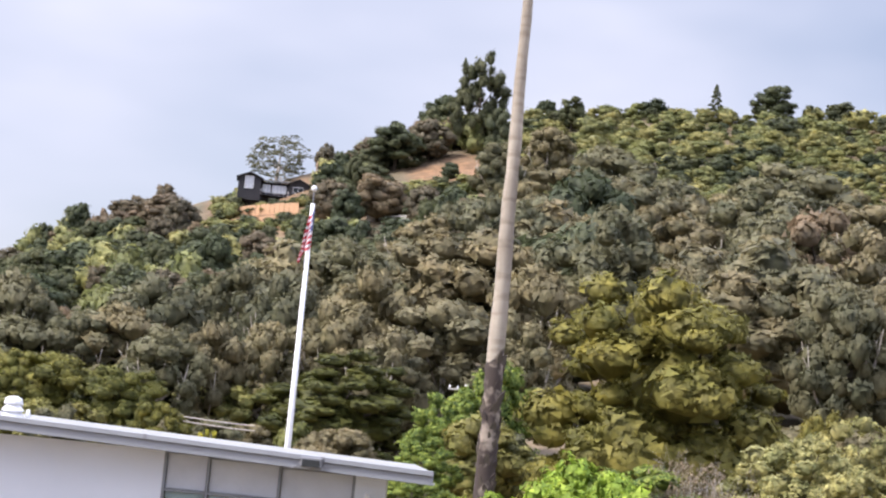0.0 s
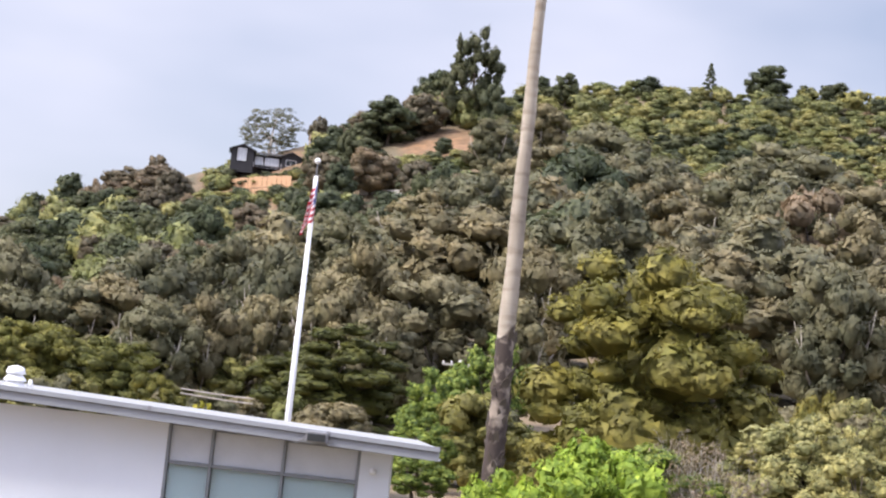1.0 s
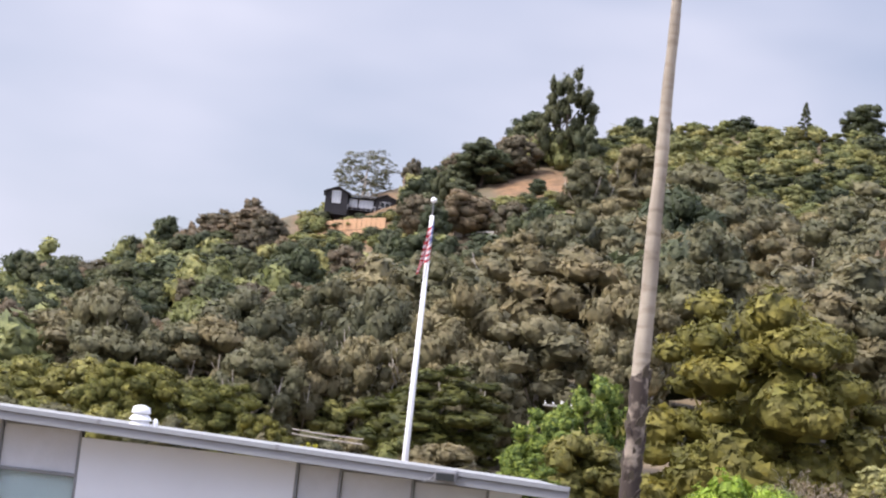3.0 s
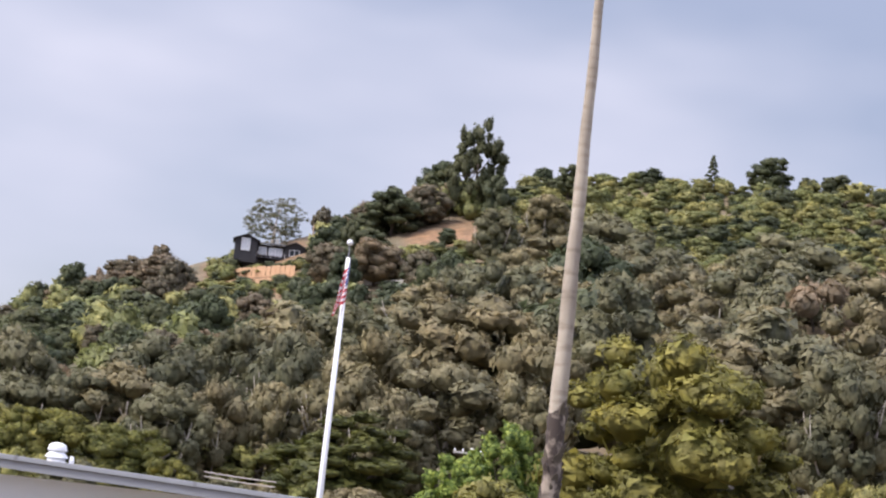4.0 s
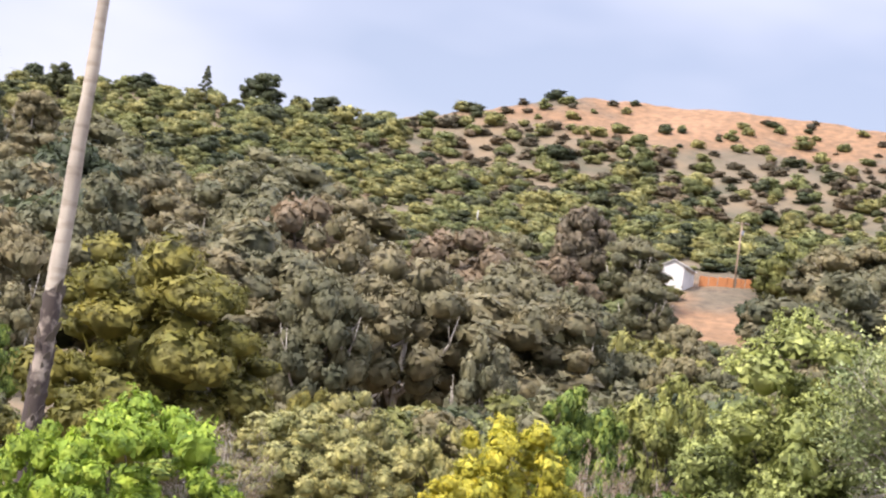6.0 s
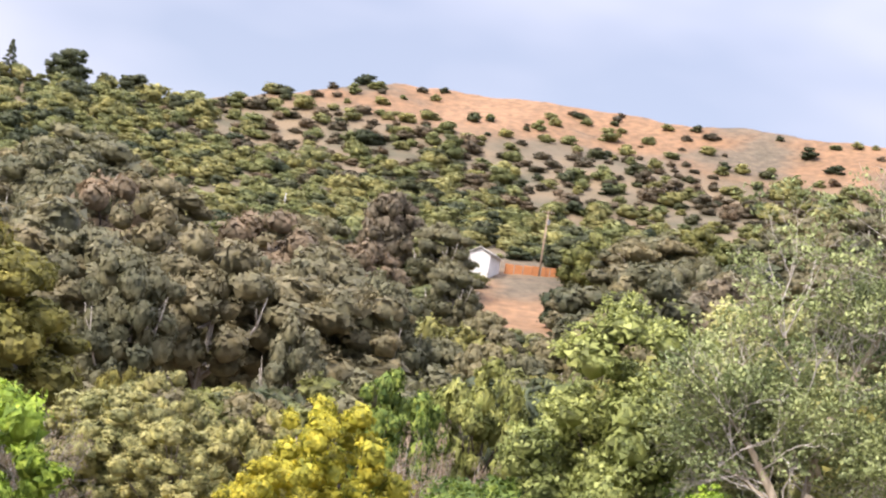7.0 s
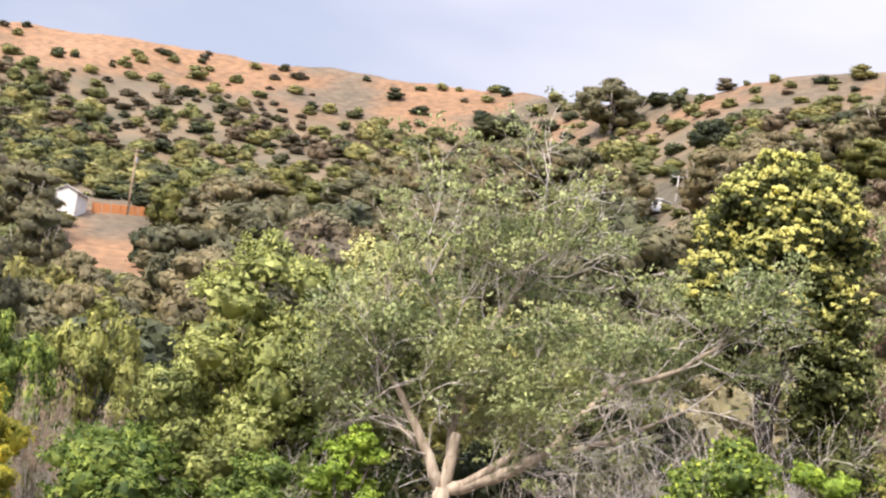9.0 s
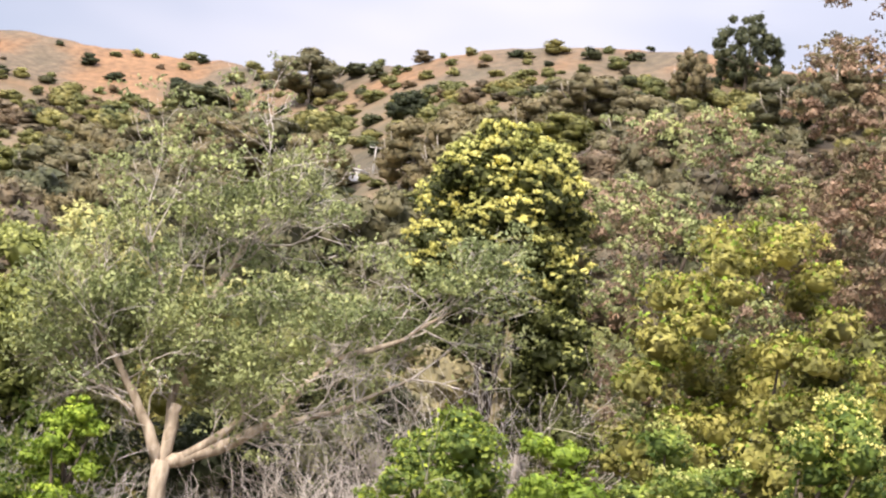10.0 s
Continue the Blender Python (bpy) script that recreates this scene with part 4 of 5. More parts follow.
plant("gum", 114.6, 299.5, 12.5, 17.2)
plant("oak", 109.1, 317.3, 9.6, 7.6)
plant("gum", 148.2, 324.5, 11.5, 18.1)
plant("gum", 170.9, 336.4, 12.5, 18.1)
plant("gum", 184.3, 328.0, 12.6, 19.1)
plant("gum", 159.1, 339.8, 12.6, 16.9)
plant("gum", 182.9, 346.7, 12.5, 17.7)
plant("gum", 189.6, 327.4, 13.5, 16.0)
plant("gum", 226.7, 374.3, 12.5, 16.1)
plant("oak", 236.6, 370.7, 3.5, 6.8)
plant("oak", 210.9, 312.1, 6.6, 8.5)
plant("gum", 183.2, 267.4, 12.4, 13.7)
plant("gum", 192.4, 352.8, 11.5, 14.8)
plant("oak", 216.0, 402.0, 5.6, 15.5)
plant("gum", 227.2, 277.5, 11.6, 18.2)
plant("gum", 212.1, 274.0, 11.4, 14.7)
plant("gum", 218.1, 251.0, 13.5, 18.8)
plant("olive_oak", 214.3, 268.4, 8.6, 13.6)
plant("gum", 203.5, 282.2, 10.5, 12.8)
plant("tall_gum", 274.1, 286.2, 15.5, 14.6)
plant("gum", 251.4, 277.1, 11.6, 9.5)
plant("gum", 255.9, 255.7, 13.6, 16.4)
plant("gum", 274.6, 259.6, 13.5, 17.1)
plant("gum", 219.2, 238.0, 13.4, 18.3)
plant("acacia", 2.2, 82.0, 10.9, 10.8)
plant("light_bush", 0.35, 26.5, 3.1, 2.9)
plant("light_bush", -0.8, 26.5, 2.6, 1.6)
plant("leafy_tree", -6.5, 74.9, 2.0, 3.2)
plant("grey_bush", 3.0, 50.0, 4.3, 2.7)
plant("pale_bush", 6.3, 59.8, 4.7, 4.4)
plant("pale_bush", 8.3, 63.6, 5.4, 3.6)
plant("acacia", 9.4, 89.6, 6.1, 2.8)
plant("leafy_tree", 1.7, 50.5, 3.3, 4.3)
plant("pale_bush", 5.6, 60.3, 3.8, 4.4)
plant("pale_bush", 7.4, 55.0, 3.8, 3.7)
plant("pale_bush", 10.3, 59.6, 4.7, 2.7)
plant("broad_tree", 17.5, 60.6, 7.4, 3.7)
plant("leafy_tree", 14.5, 59.2, 6.4, 3.2)
plant("yellow_bush", 10.2, 47.9, 4.6, 3.5)
plant("yellow_bush", 8.2, 46.3, 3.0, 2.6)
plant("grey_bush", 12.9, 49.3, 5.2, 1.6)
plant("grey_bush", 12.6, 44.2, 4.4, 1.4)


# ---------------------------------------------------------------- woods and scrub that cover the hill
WOOD_BEARING = (-40, -20, -13.5, -9, -6, -4, 0, 4, 8, 12, 16, 21, 24, 28, 32, 36, 40, 52)
WOOD_TOP = (3.0, 3.7, 4.5, 6.0, 7.2, 8.9, 9.1, 8.9, 8.2, 7.9, 7.5, 8.8, 9.6, 10.6, 11.1, 11.8, 12.4, 12.6)


def in_clearing(a, e_foot, e_top):
    return any(a0 - 0.3 < a < a1 + 0.3 and e_top > e0 + 0.15 and e_foot < e1 for a0, a1, e0, e1 in CLEARINGS)


def cover_hill():
    rng = np.random.default_rng(21)
    woods, dark, scrub, dark_scrub, brown, dry_scrub = [], [], [], [], [], []
    r = 185.0
    while r < 520:
        gap = 4.4
        a = -24.0
        while a < 53:
            a += math.degrees(gap / r)
            aa = a + rng.uniform(-0.4, 0.4) * math.degrees(gap / r)
            rr = r + rng.uniform(-0.4, 0.4) * gap
            x, y = rr * math.sin(radians(aa)), rr * math.cos(radians(aa))
            if rr > float(ridge_distance(aa)) - 1:
                continue
            z = float(ground_z(x, y)) - 1.6
            foot = math.degrees(math.atan2(z, rr))
            wood = float(np.interp(aa, WOOD_BEARING, WOOD_TOP))
            h, w = rng.uniform(11, 19), rng.uniform(11, 18)
            top = math.degrees(math.atan2(z + h, rr))
            if 32.0 < aa < 33.9 and rr < 352 and top > 9.3:
                # only low bushes on the open ground before the far cottage and its pole
                if rng.uniform() < 0.5:
                    (dark_scrub if rng.uniform() < 0.4 else scrub).append((x, y, rng.uniform(0.8, 1.6), rng.uniform(2.5, 4.5)))
                continue
            if top < wood and foot > -2.2:
                if rng.uniform() < 0.085 and not in_clearing(aa, foot, top):
                    pick = rng.uniform()
                    (dark if pick < 0.10 else brown if pick < 0.17 else woods).append((x, y, h, w))
                continue
            grass = float(ground_cover(x, y))
            if aa < -4.5:
                h, w = rng.uniform(4, 9), rng.uniform(5, 10)
                keep = 0.30
            else:
                w = rng.uniform(2.5, 5.5) + 4.5 * rng.uniform() ** 3
                w *= 0.75 if grass > 0.3 else 1.0
                h = w * rng.uniform(0.36, 0.56)
                patch = 0.5 + 0.5 * math.sin(x * 0.045 + 2 * math.sin(y * 0.03)) * math.cos(y * 0.05 - x * 0.02)
                keep = (0.95 if foot < 10.4 or aa < 9 else 0.8) * (1 - grass) + 0.38 * patch * grass + 0.05
                # towards the bare tops the brush grows thin and dry
                dry = float(np.interp(foot, (8.3, 9.6), (0, 1)) * np.interp(aa, (5, 9), (0, 1)) * np.interp(aa, (27, 31), (1, 0.35)))
                keep *= 1 - (0.1 + 0.15 * patch) * dry * (1 - grass)
                if aa > 30:
                    keep += 0.1
            top = math.degrees(math.atan2(z + h, rr))
            if top < 2.0 or rng.uniform() > keep or in_clearing(aa, foot, top) or rr < 180:
                continue
            pick = rng.uniform()
            if aa < -4.5:
                (dark if pick < 0.5 else brown if pick < 0.68 else scrub).append((x, y, h, w))
            else:
                if rng.uniform() < (0.35 + 0.4 * patch) * dry * (1 - 0.6 * grass):
                    dry_scrub.append((x, y, h * 0.7, w * 0.8))
                else:
                    (dark_scrub if pick < 0.2 + 0.2 * grass else scrub).append((x, y, h, w))
        r += 4.4
    return woods, dark, scrub, dark_scrub, brown, dry_scrub


woods, dark_trees, scrub, dark_scrub, brown_trees, dry_scrub = cover_hill()


def fill_foot():
    """Trees on the flat between the near gardens and the hill."""
    rng = np.random.default_rng(8)
    for k in range(150):
        a, r = rng.uniform(-22, 50), rng.uniform(72, 182)
        x, y = r * math.sin(radians(a)), r * math.cos(radians(a))
        lim = float(np.interp(a, (-22, -14, -9, -5, 2, 8, 14, 20, 26, 34, 50), (0.6, 0.6, 0.6, 1.2, 2.0, 2.0, 3.4, 4.8, 5.3, 5.8, 8.5)))
        if -3.2 < a < 4.2 and r < 125:
            continue
        room = 1.6 + r * math.tan(radians(lim)) - float(ground_z(x, y))
        h = min(room, rng.uniform(8, 14))
        if h < 3:
            continue
        pick = rng.uniform()
        kind = "gum" if pick < 0.45 else "oak" if pick < 0.6 else "olive_oak"
        plant(kind, x, y, h, h * rng.uniform(0.8, 1.15))
    # trees below the dry grass lot
    for k in range(12):
        a, r = 14.8 + 0.42 * k + rng.uniform(-0.15, 0.15), rng.uniform(185, 235)
        x, y = r * math.sin(radians(a)), r * math.cos(radians(a))
        h = 1.6 + r * math.tan(radians(rng.uniform(4.9, 5.45))) - float(ground_z(x, y))
        plant("gum" if k % 3 else "olive_oak", x, y, max(h, 4.0), rng.uniform(6, 9))
    # low growth along the foot of the woods
    for k in range(64):
        a = -22 + 38 * (k + rng.uniform(0, 0.9)) / 64
        r = rng.uniform(90, 104) if a > -3 else rng.uniform(140, 165)
        x, y = r * math.sin(radians(a)), r * math.cos(radians(a))
        h = 1.6 + r * math.tan(radians(rng.uniform(1.5, 2.4) if a > 4 else rng.uniform(0.0, 0.7) if a > -6 else rng.uniform(1.0, 1.9))) - float(ground_z(x, y))
        kind = "olive_oak" if a < 3 or rng.uniform() < 0.4 else "pale_bush"
        plant(kind, x, y, max(2.0, h), max(2.0, h) * rng.uniform(1.0, 1.5))


fill_foot()
for x, y, h, w in woods[::4][:150]:
    plant("gum", x, y, h, w)
spread("gum", "eucalyptus_woods", "dense grey-green eucalyptus woods on the hillside", [s for i, s in enumerate(woods) if i % 4 or i // 4 >= 150])
for x, y, h, w in dark_trees[:200]:
    plant("oak", x, y, h, w)
for x, y, h, w in brown_trees[:150]:
    plant("brown_oak", x, y, h, w)
for x, y, h, w in dark_scrub[::3][:90]:
    plant("dark_scrub", x, y, h, w)
spread("dark_scrub", "dark_scrub", "scattered dark green bushes on the hillside", [s for i, s in enumerate(dark_scrub) if i % 3 or i // 3 >= 90])
for x, y, h, w in dry_scrub[::6][:50]:
    plant("dry_scrub", x, y, h, w)
spread("dry_scrub", "dry_scrub", "low dry grey-brown brush on the hillside", [s for i, s in enumerate(dry_scrub) if i % 6 or i // 6 >= 50])
for x, y, h, w in scrub[::12][:100]:
    plant("scrub", x, y, h, w)
spread("scrub", "green_scrub", "dense green coyote brush on the hillside", [s for i, s in enumerate(scrub) if i % 12 or i // 12 >= 100])


# ---------------------------------------------------------------- near trees and bushes below the viewpoint
def near_plant(name, label, category, x, y, width, height, foot, leaf, n, rad, per, size, seed, wood=BARK_DARK, flat=0.85, droop=0.0, core=0.8, limbs=9, thick=0.12, second=None, ragged=0.12):
    """A tree or bush close by, in true size: trunk and limbs, a crown, and where it has them blossom or young leaves as a second crown part."""
    rng = np.random.default_rng(seed)
    z = float(ground_z(x, y))
    root = thing(name, label, category, (x, y, z))
    clumps = dome_clumps(rng, n, width, height, foot, rad, flat, ragged=ragged)
    part("trunk", limbs_mesh(rng, clumps, height, thick, 0.3, limbs), wood, root, smooth=True)
    cloud_object("crown", rng, LEAF[leaf], clumps, per, size, root, droop=droop, core=core, slim=0.5, broad=True, soft=0.55, tufts=16, close=0.74, shell=150, chunk=0.17, fill=0.6)
    if second:
        leaf2, per2, size2, lift = second
        tops = [(a, b, c + r * 0.18, r * 1.0, f) for a, b, c, r, f in clumps if c > foot + (height - foot) * lift]
        cloud_object("blossom", rng, LEAF[leaf2], tops, per2, size2, root, core=0, slim=0.6, broad=True, soft=0.5, tufts=36)
    return root


near_plant("leafy_tree", "dense broad-leaved green tree beside the pale-limbed tree", "tree", 13.2, 36.2, 4.5, 6.5, 0.2, "green", 80, 0.58, 345, 0.047, 61, second=("green", 64, 0.050, 0.4))
near_plant("leafy_tree", "grey-green leafy tree behind the pale-limbed tree", "tree", 15.9, 37.0, 4.8, 7.1, 1.0, "sage", 50, 0.6, 225, 0.050, 62)
near_plant("leafy_tree", "grey-green leafy tree behind the pale-limbed tree", "tree", 18.6, 34.6, 4.2, 6.8, 1.0, "sage", 45, 0.55, 225, 0.050, 63)
near_plant("flowering_tree", "round tree with pale yellow-green blossom over dark leaves", "tree", 21.25, 32.15, 3.5, 9.75, 4.6, "dark_acacia", 110, 0.46, 180, 0.045, 64, second=("bloom", 520, 0.042, 0.30), ragged=0.04, thick=0.16)
near_plant("flowering_tree", "low tree with yellow-green young leaves over dark ones", "tree", 21.6, 30.6, 1.9, 6.9, 2.0, "dark_acacia", 34, 0.42, 225, 0.050, 65, second=("bloom", 80, 0.043, 0.35))
near_plant("rusty_tree", "tree with drooping rust-red and green leaves", "tree", 27.0, 33.2, 5.6, 11.4, 1.5, "pink", 70, 0.65, 260, 0.045, 66, droop=0.5, core=0, second=("sage", 380, 0.045, 0.0), thick=0.18)
near_plant("rusty_tree", "tree with drooping rust-red and green leaves", "tree", 31.0, 32.0, 5.6, 11.4, 1.5, "pink", 70, 0.65, 260, 0.045, 67, droop=0.5, core=0, second=("gum", 520, 0.045, 0.0), thick=0.18)
near_plant("rusty_tree", "tall tree with dark rust-red leaves", "tree", 30.0, 30.4, 4.6, 15.0, 3.0, "pink", 66, 0.6, 495, 0.050, 68, droop=0.5, core=0, second=("gum", 192, 0.05, 0.0), thick=0.2)
near_plant("broadleaf_bush", "large glossy green bush with yellowish leaves", "bush", 20.75, 24.75, 4.3, 7.0, 0.0, "big", 130, 0.42, 260, 0.040, 69, second=("light", 48, 0.040, 0.0))
near_plant("broadleaf_bush", "large glossy green bush with yellowish leaves", "bush", 22.7, 24.2, 2.8, 6.2, 0.0, "olive", 40, 0.5, 255, 0.043, 70)
near_plant("bush", "low green bush with bright leaf tips", "bush", 17.2, 27.6, 2.5, 3.9, 0.0, "leafy", 50, 0.42, 225, 0.043, 71, second=("light", 32, 0.040, 0.3))
near_plant("bush", "low bright yellow-green bush", "bush", 12.6, 31.4, 1.3, 3.6, 0.0, "light", 26, 0.3, 225, 0.043, 72)
near_plant("bush", "low green bush beside the pale-limbed tree", "bush", 11.6, 32.4, 2.0, 3.0, 0.0, "leafy", 30, 0.4, 225, 0.043, 73)
near_plant("flowering_bush", "bush with rounded pale green flower heads", "bush", 18.6, 21.0, 1.9, 4.4, 0.0, "leafy", 34, 0.36, 225, 0.036, 74, second=("bloom", 176, 0.029, 0.2))
near_plant("flowering_bush", "bush with rounded pale green flower heads", "bush", 17.3, 22.4, 2.0, 3.7, 0.0, "leafy", 34, 0.36, 225, 0.036, 75, second=("bloom", 112, 0.029, 0.3))
near_plant("bush", "low bright yellow-green bush", "bush", 15.9, 23.4, 1.8, 3.4, 0.0, "light", 30, 0.34, 225, 0.036, 76)


# the pale-limbed tree: a low trunk, long bare limbs, a thin veil of leaves
def pale_tree():
    base = Vector((14.8, 32.2, float(ground_z(14.8, 32.2))))
    root = thing("pale_limbed_tree", "sprawling tree with pale bare limbs and thin grey-green leaves", "tree", base)
    rng = np.random.default_rng(5)
    limbs = (
        ("trunk", ((0, 0, -0.2), (-0.03, 0, 1.6), (0.0, 0, 2.75)), (0.22, 0.17, 0.155)),
        ("cut_limb", ((0.0, 0.0, 2.6), (0.08, 0, 3.2), (0.14, 0, 3.7)), (0.115, 0.105, 0.095)),
        ("limb", ((-0.05, 0.05, 2.7), (-0.42, 0.2, 3.5), (-0.85, 0.4, 4.25), (-1.35, 0.6, 4.9)), (0.11, 0.085, 0.06, 0.03)),
        ("limb", ((-0.5, 0.2, 3.45), (-0.9, 0.4, 3.8), (-1.35, 0.6, 3.95)), (0.045, 0.035, 0.015)),
        ("limb", ((0.1, 0.1, 2.8), (0.3, 0.5, 4.2), (0.65, 0.3, 5.5), (1.05, 0.1, 6.5), (1.3, 0.0, 7.5)), (0.075, 0.07, 0.075, 0.045, 0.02)),
        ("limb", ((0.65, 0.3, 5.5), (0.95, 0.2, 6.1), (1.6, -0.1, 6.9)), (0.05, 0.035, 0.015)),
        ("limb", ((0.05, -0.05, 2.7), (0.8, -0.4, 3.05), (1.5, -1.0, 3.7), (2.1, -1.4, 4.7), (3.1, -2.0, 5.25), (3.9, -2.4, 5.9)), (0.13, 0.11, 0.085, 0.06, 0.04, 0.02)),
        ("limb", ((0.3, -0.2, 2.85), (1.1, -0.5, 3.6), (1.3, -0.6, 4.4)), (0.08, 0.06, 0.03)),
        ("limb", ((1.2, -0.8, 3.4), (2.4, -1.4, 3.9), (3.4, -2.0, 4.6)), (0.06, 0.045, 0.02)),
        ("limb", ((0.3, 0.0, 4.0), (-0.1, 0.3, 5.2), (-0.5, 0.5, 6.4)), (0.06, 0.04, 0.02)),
    )
    tips = []
    for name, pts, rad in limbs:
        bm = bmesh.new()
        fine, rr = [], []
        for (p, q), (a, b) in zip(zip(pts, pts[1:]), zip(rad, rad[1:])):
            for k in range(3):
                f = k / 3
                fine.append(Vector(p).lerp(Vector(q), f) + Vector(rng.normal(size=3)) * 0.02)
                rr.append((a + (b - a) * f) * rng.uniform(0.92, 1.08))
        fine.append(Vector(pts[-1]))
        rr.append(rad[-1])
        tube(bm, fine, rr, 9)
        part(name, bm, BARK_TAN, root, "sawn-off pale stub" if name == "cut_limb" else "", smooth=True)
        if name == "limb":
            tips += [(p, (Vector(pts[-1]) - Vector(pts[0])).normalized(), i / len(fine)) for i, p in enumerate(fine)][2:]
    # fine bare twigs that fan out from the limbs
    bm = bmesh.new()
    ends = []

    def fork(p, way, length, r, level):
        q = p + way * length + Vector((0, 0, -0.05 * length))
        m = p.lerp(q, 0.5) + Vector(rng.normal(size=3)) * length * 0.06
        tube(bm, (p, m, q), (r, r * 0.8, r * 0.55), 4 if level > 1 else 3)
        ends.append(q)
        ends.append(m)
        if level:
            for _ in range(3):
                w = (way + Vector(rng.normal(size=3)) * 0.45).normalized()
                fork(m.lerp(q, rng.uniform(0, 1)), w, length * rng.uniform(0.55, 0.85), r * 0.6, level - 1)

    for p, way, f in tips:
        for _ in range(2):
            w = (way * 0.8 + Vector(rng.normal(size=3)) * 0.6 + Vector((0, 0, 0.25))).normalized()
            fork(p, w, rng.uniform(0.7, 1.2) * (0.6 + 0.5 * f), 0.016, 3)
    tagged(part("twig_veil", bm, TWIG, root, "fine bare grey twigs"), kind="stuff")
    keep = [p for p in (ends[k] for k in rng.integers(0, len(ends), 3000)) if rng.uniform() < (0.08 if p.x > 1.5 and p.z < 5.0 else 0.22 if p.z < 3.9 else 0.9 if p.z < 5.6 else 0.5)]
    clumps = [(p.x, p.y, p.z, rng.uniform(0.16, 0.4), 0.9) for p in keep]
    cloud_object("foliage", rng, LEAF["sage"], clumps, 30, 0.043, root, core=0, lean=0.3, slim=0.5, broad=True, soft=0.4)


pale_tree()


def thicket(x, y, width, height, seed, mat=TWIG, label="tangle of bare grey-brown dead branches"):
    ob = twig_bush("thicket", label, seed, mat, LEAF["grey"], 16, width, height, 0, 0.6, 0.022, "bush", 4)
    ob.location = (x, y, float(ground_z(x, y)))


thicket(18.6, 30.2, 4.2, 4.6, 81)
thicket(17.2, 30.6, 3.6, 3.6, 82)
thicket(19.8, 30.4, 3.2, 5.2, 83)
thicket(16.0, 31.0, 3.0, 3.0, 84)
thicket(13.2, 33.0, 2.4, 3.6, 85)
thicket(19.0, 29.4, 4.6, 5.4, 86)
thicket(17.8, 29.6, 4.0, 4.2, 87)


# ---------------------------------------------------------------- houses, poles and fences on the hill
def gable_roof(x0, x1, y0, y1, z, rise, over=0.5, thick=0.18):
    """A roof with its ridge along y, and gables towards the front and the back."""
    bm = bmesh.new()
    xm = (x0 + x1) / 2
    sect = ((x0 - over, z - rise * over / (xm - x0)), (xm, z + rise), (x1 + over, z - rise * over / (xm - x0)))
    low = [(x, h - thick) for x, h in sect]
    loop = [*sect, *low[::-1]]
    a = [bm.verts.new((x, y0 - over, h)) for x, h in loop]
    b = [bm.verts.new((x, y1 + over, h)) for x, h in loop]
    bm.faces.new(a)
    bm.faces.new(b[::-1])
    for k in range(6):
        bm.faces.new((a[(k + 1) % 6], a[k], b[k], b[(k + 1) % 6]))
    bmesh.ops.recalc_face_normals(bm, faces=bm.faces)
    return bm


def gable_wall(x0, x1, y0, y1, z0, z1, rise):
    bm = bmesh.new()
    sect = ((x0, z0), (x1, z0), (x1, z1), ((x0 + x1) / 2, z1 + rise), (x0, z1))
    a = [bm.verts.new((x, y0, h)) for x, h in sect]
    b = [bm.verts.new((x, y1, h)) for x, h in sect]
    bm.faces.new(a)
    bm.faces.new(b[::-1])
    for k in range(5):
        bm.faces.new((a[(k + 1) % 5], a[k], b[k], b[(k + 1) % 5]))
    bmesh.ops.recalc_face_normals(bm, faces=bm.faces)
    return bm


def house_window(root, x0, x1, y, z0, z1, panes=2, glass=None):
    """A white-framed window that stands a little proud of the wall at y."""
    win = new("window")
    win.parent = root
    t = 0.09
    part("frame", box(x0, x1, y - 0.06, y - 0.003, z1 - t, z1), WHITE_PAINT, win)
    part("sill", box(x0 - 0.05, x1 + 0.05, y - 0.1, y - 0.003, z0 - t, z0), WHITE_PAINT, win)
    step = (x1 - x0) / panes
    for k in range(panes + 1):
        part("frame", box(x0 + k * step - t / 2, x0 + k * step + t / 2, y - 0.06, y - 0.003, z0 + 0.001, z1 - t - 0.001), WHITE_PAINT, win)
    for k in range(panes):
        part("pane", box(x0 + k * step + t / 2 + 0.002, x0 + (k + 1) * step - t / 2 - 0.002, y - 0.03, y - 0.005, z0 + 0.002, z1 - t - 0.002), glass or SKY_TINT_GLASS, win)
    return win


def sky_tint_glass():
    m, n, l, b = material("sky_tinted_window_glass", 0.15)
    # opaque pale blue-grey: the sky's reflection is painted into the pane's base colour
    b.inputs["Base Color"].default_value = (0.55, 0.57, 0.62, 1)
    b.inputs["Coat Weight"].default_value = 1.0
    return m


SKY_TINT_GLASS = sky_tint_glass()


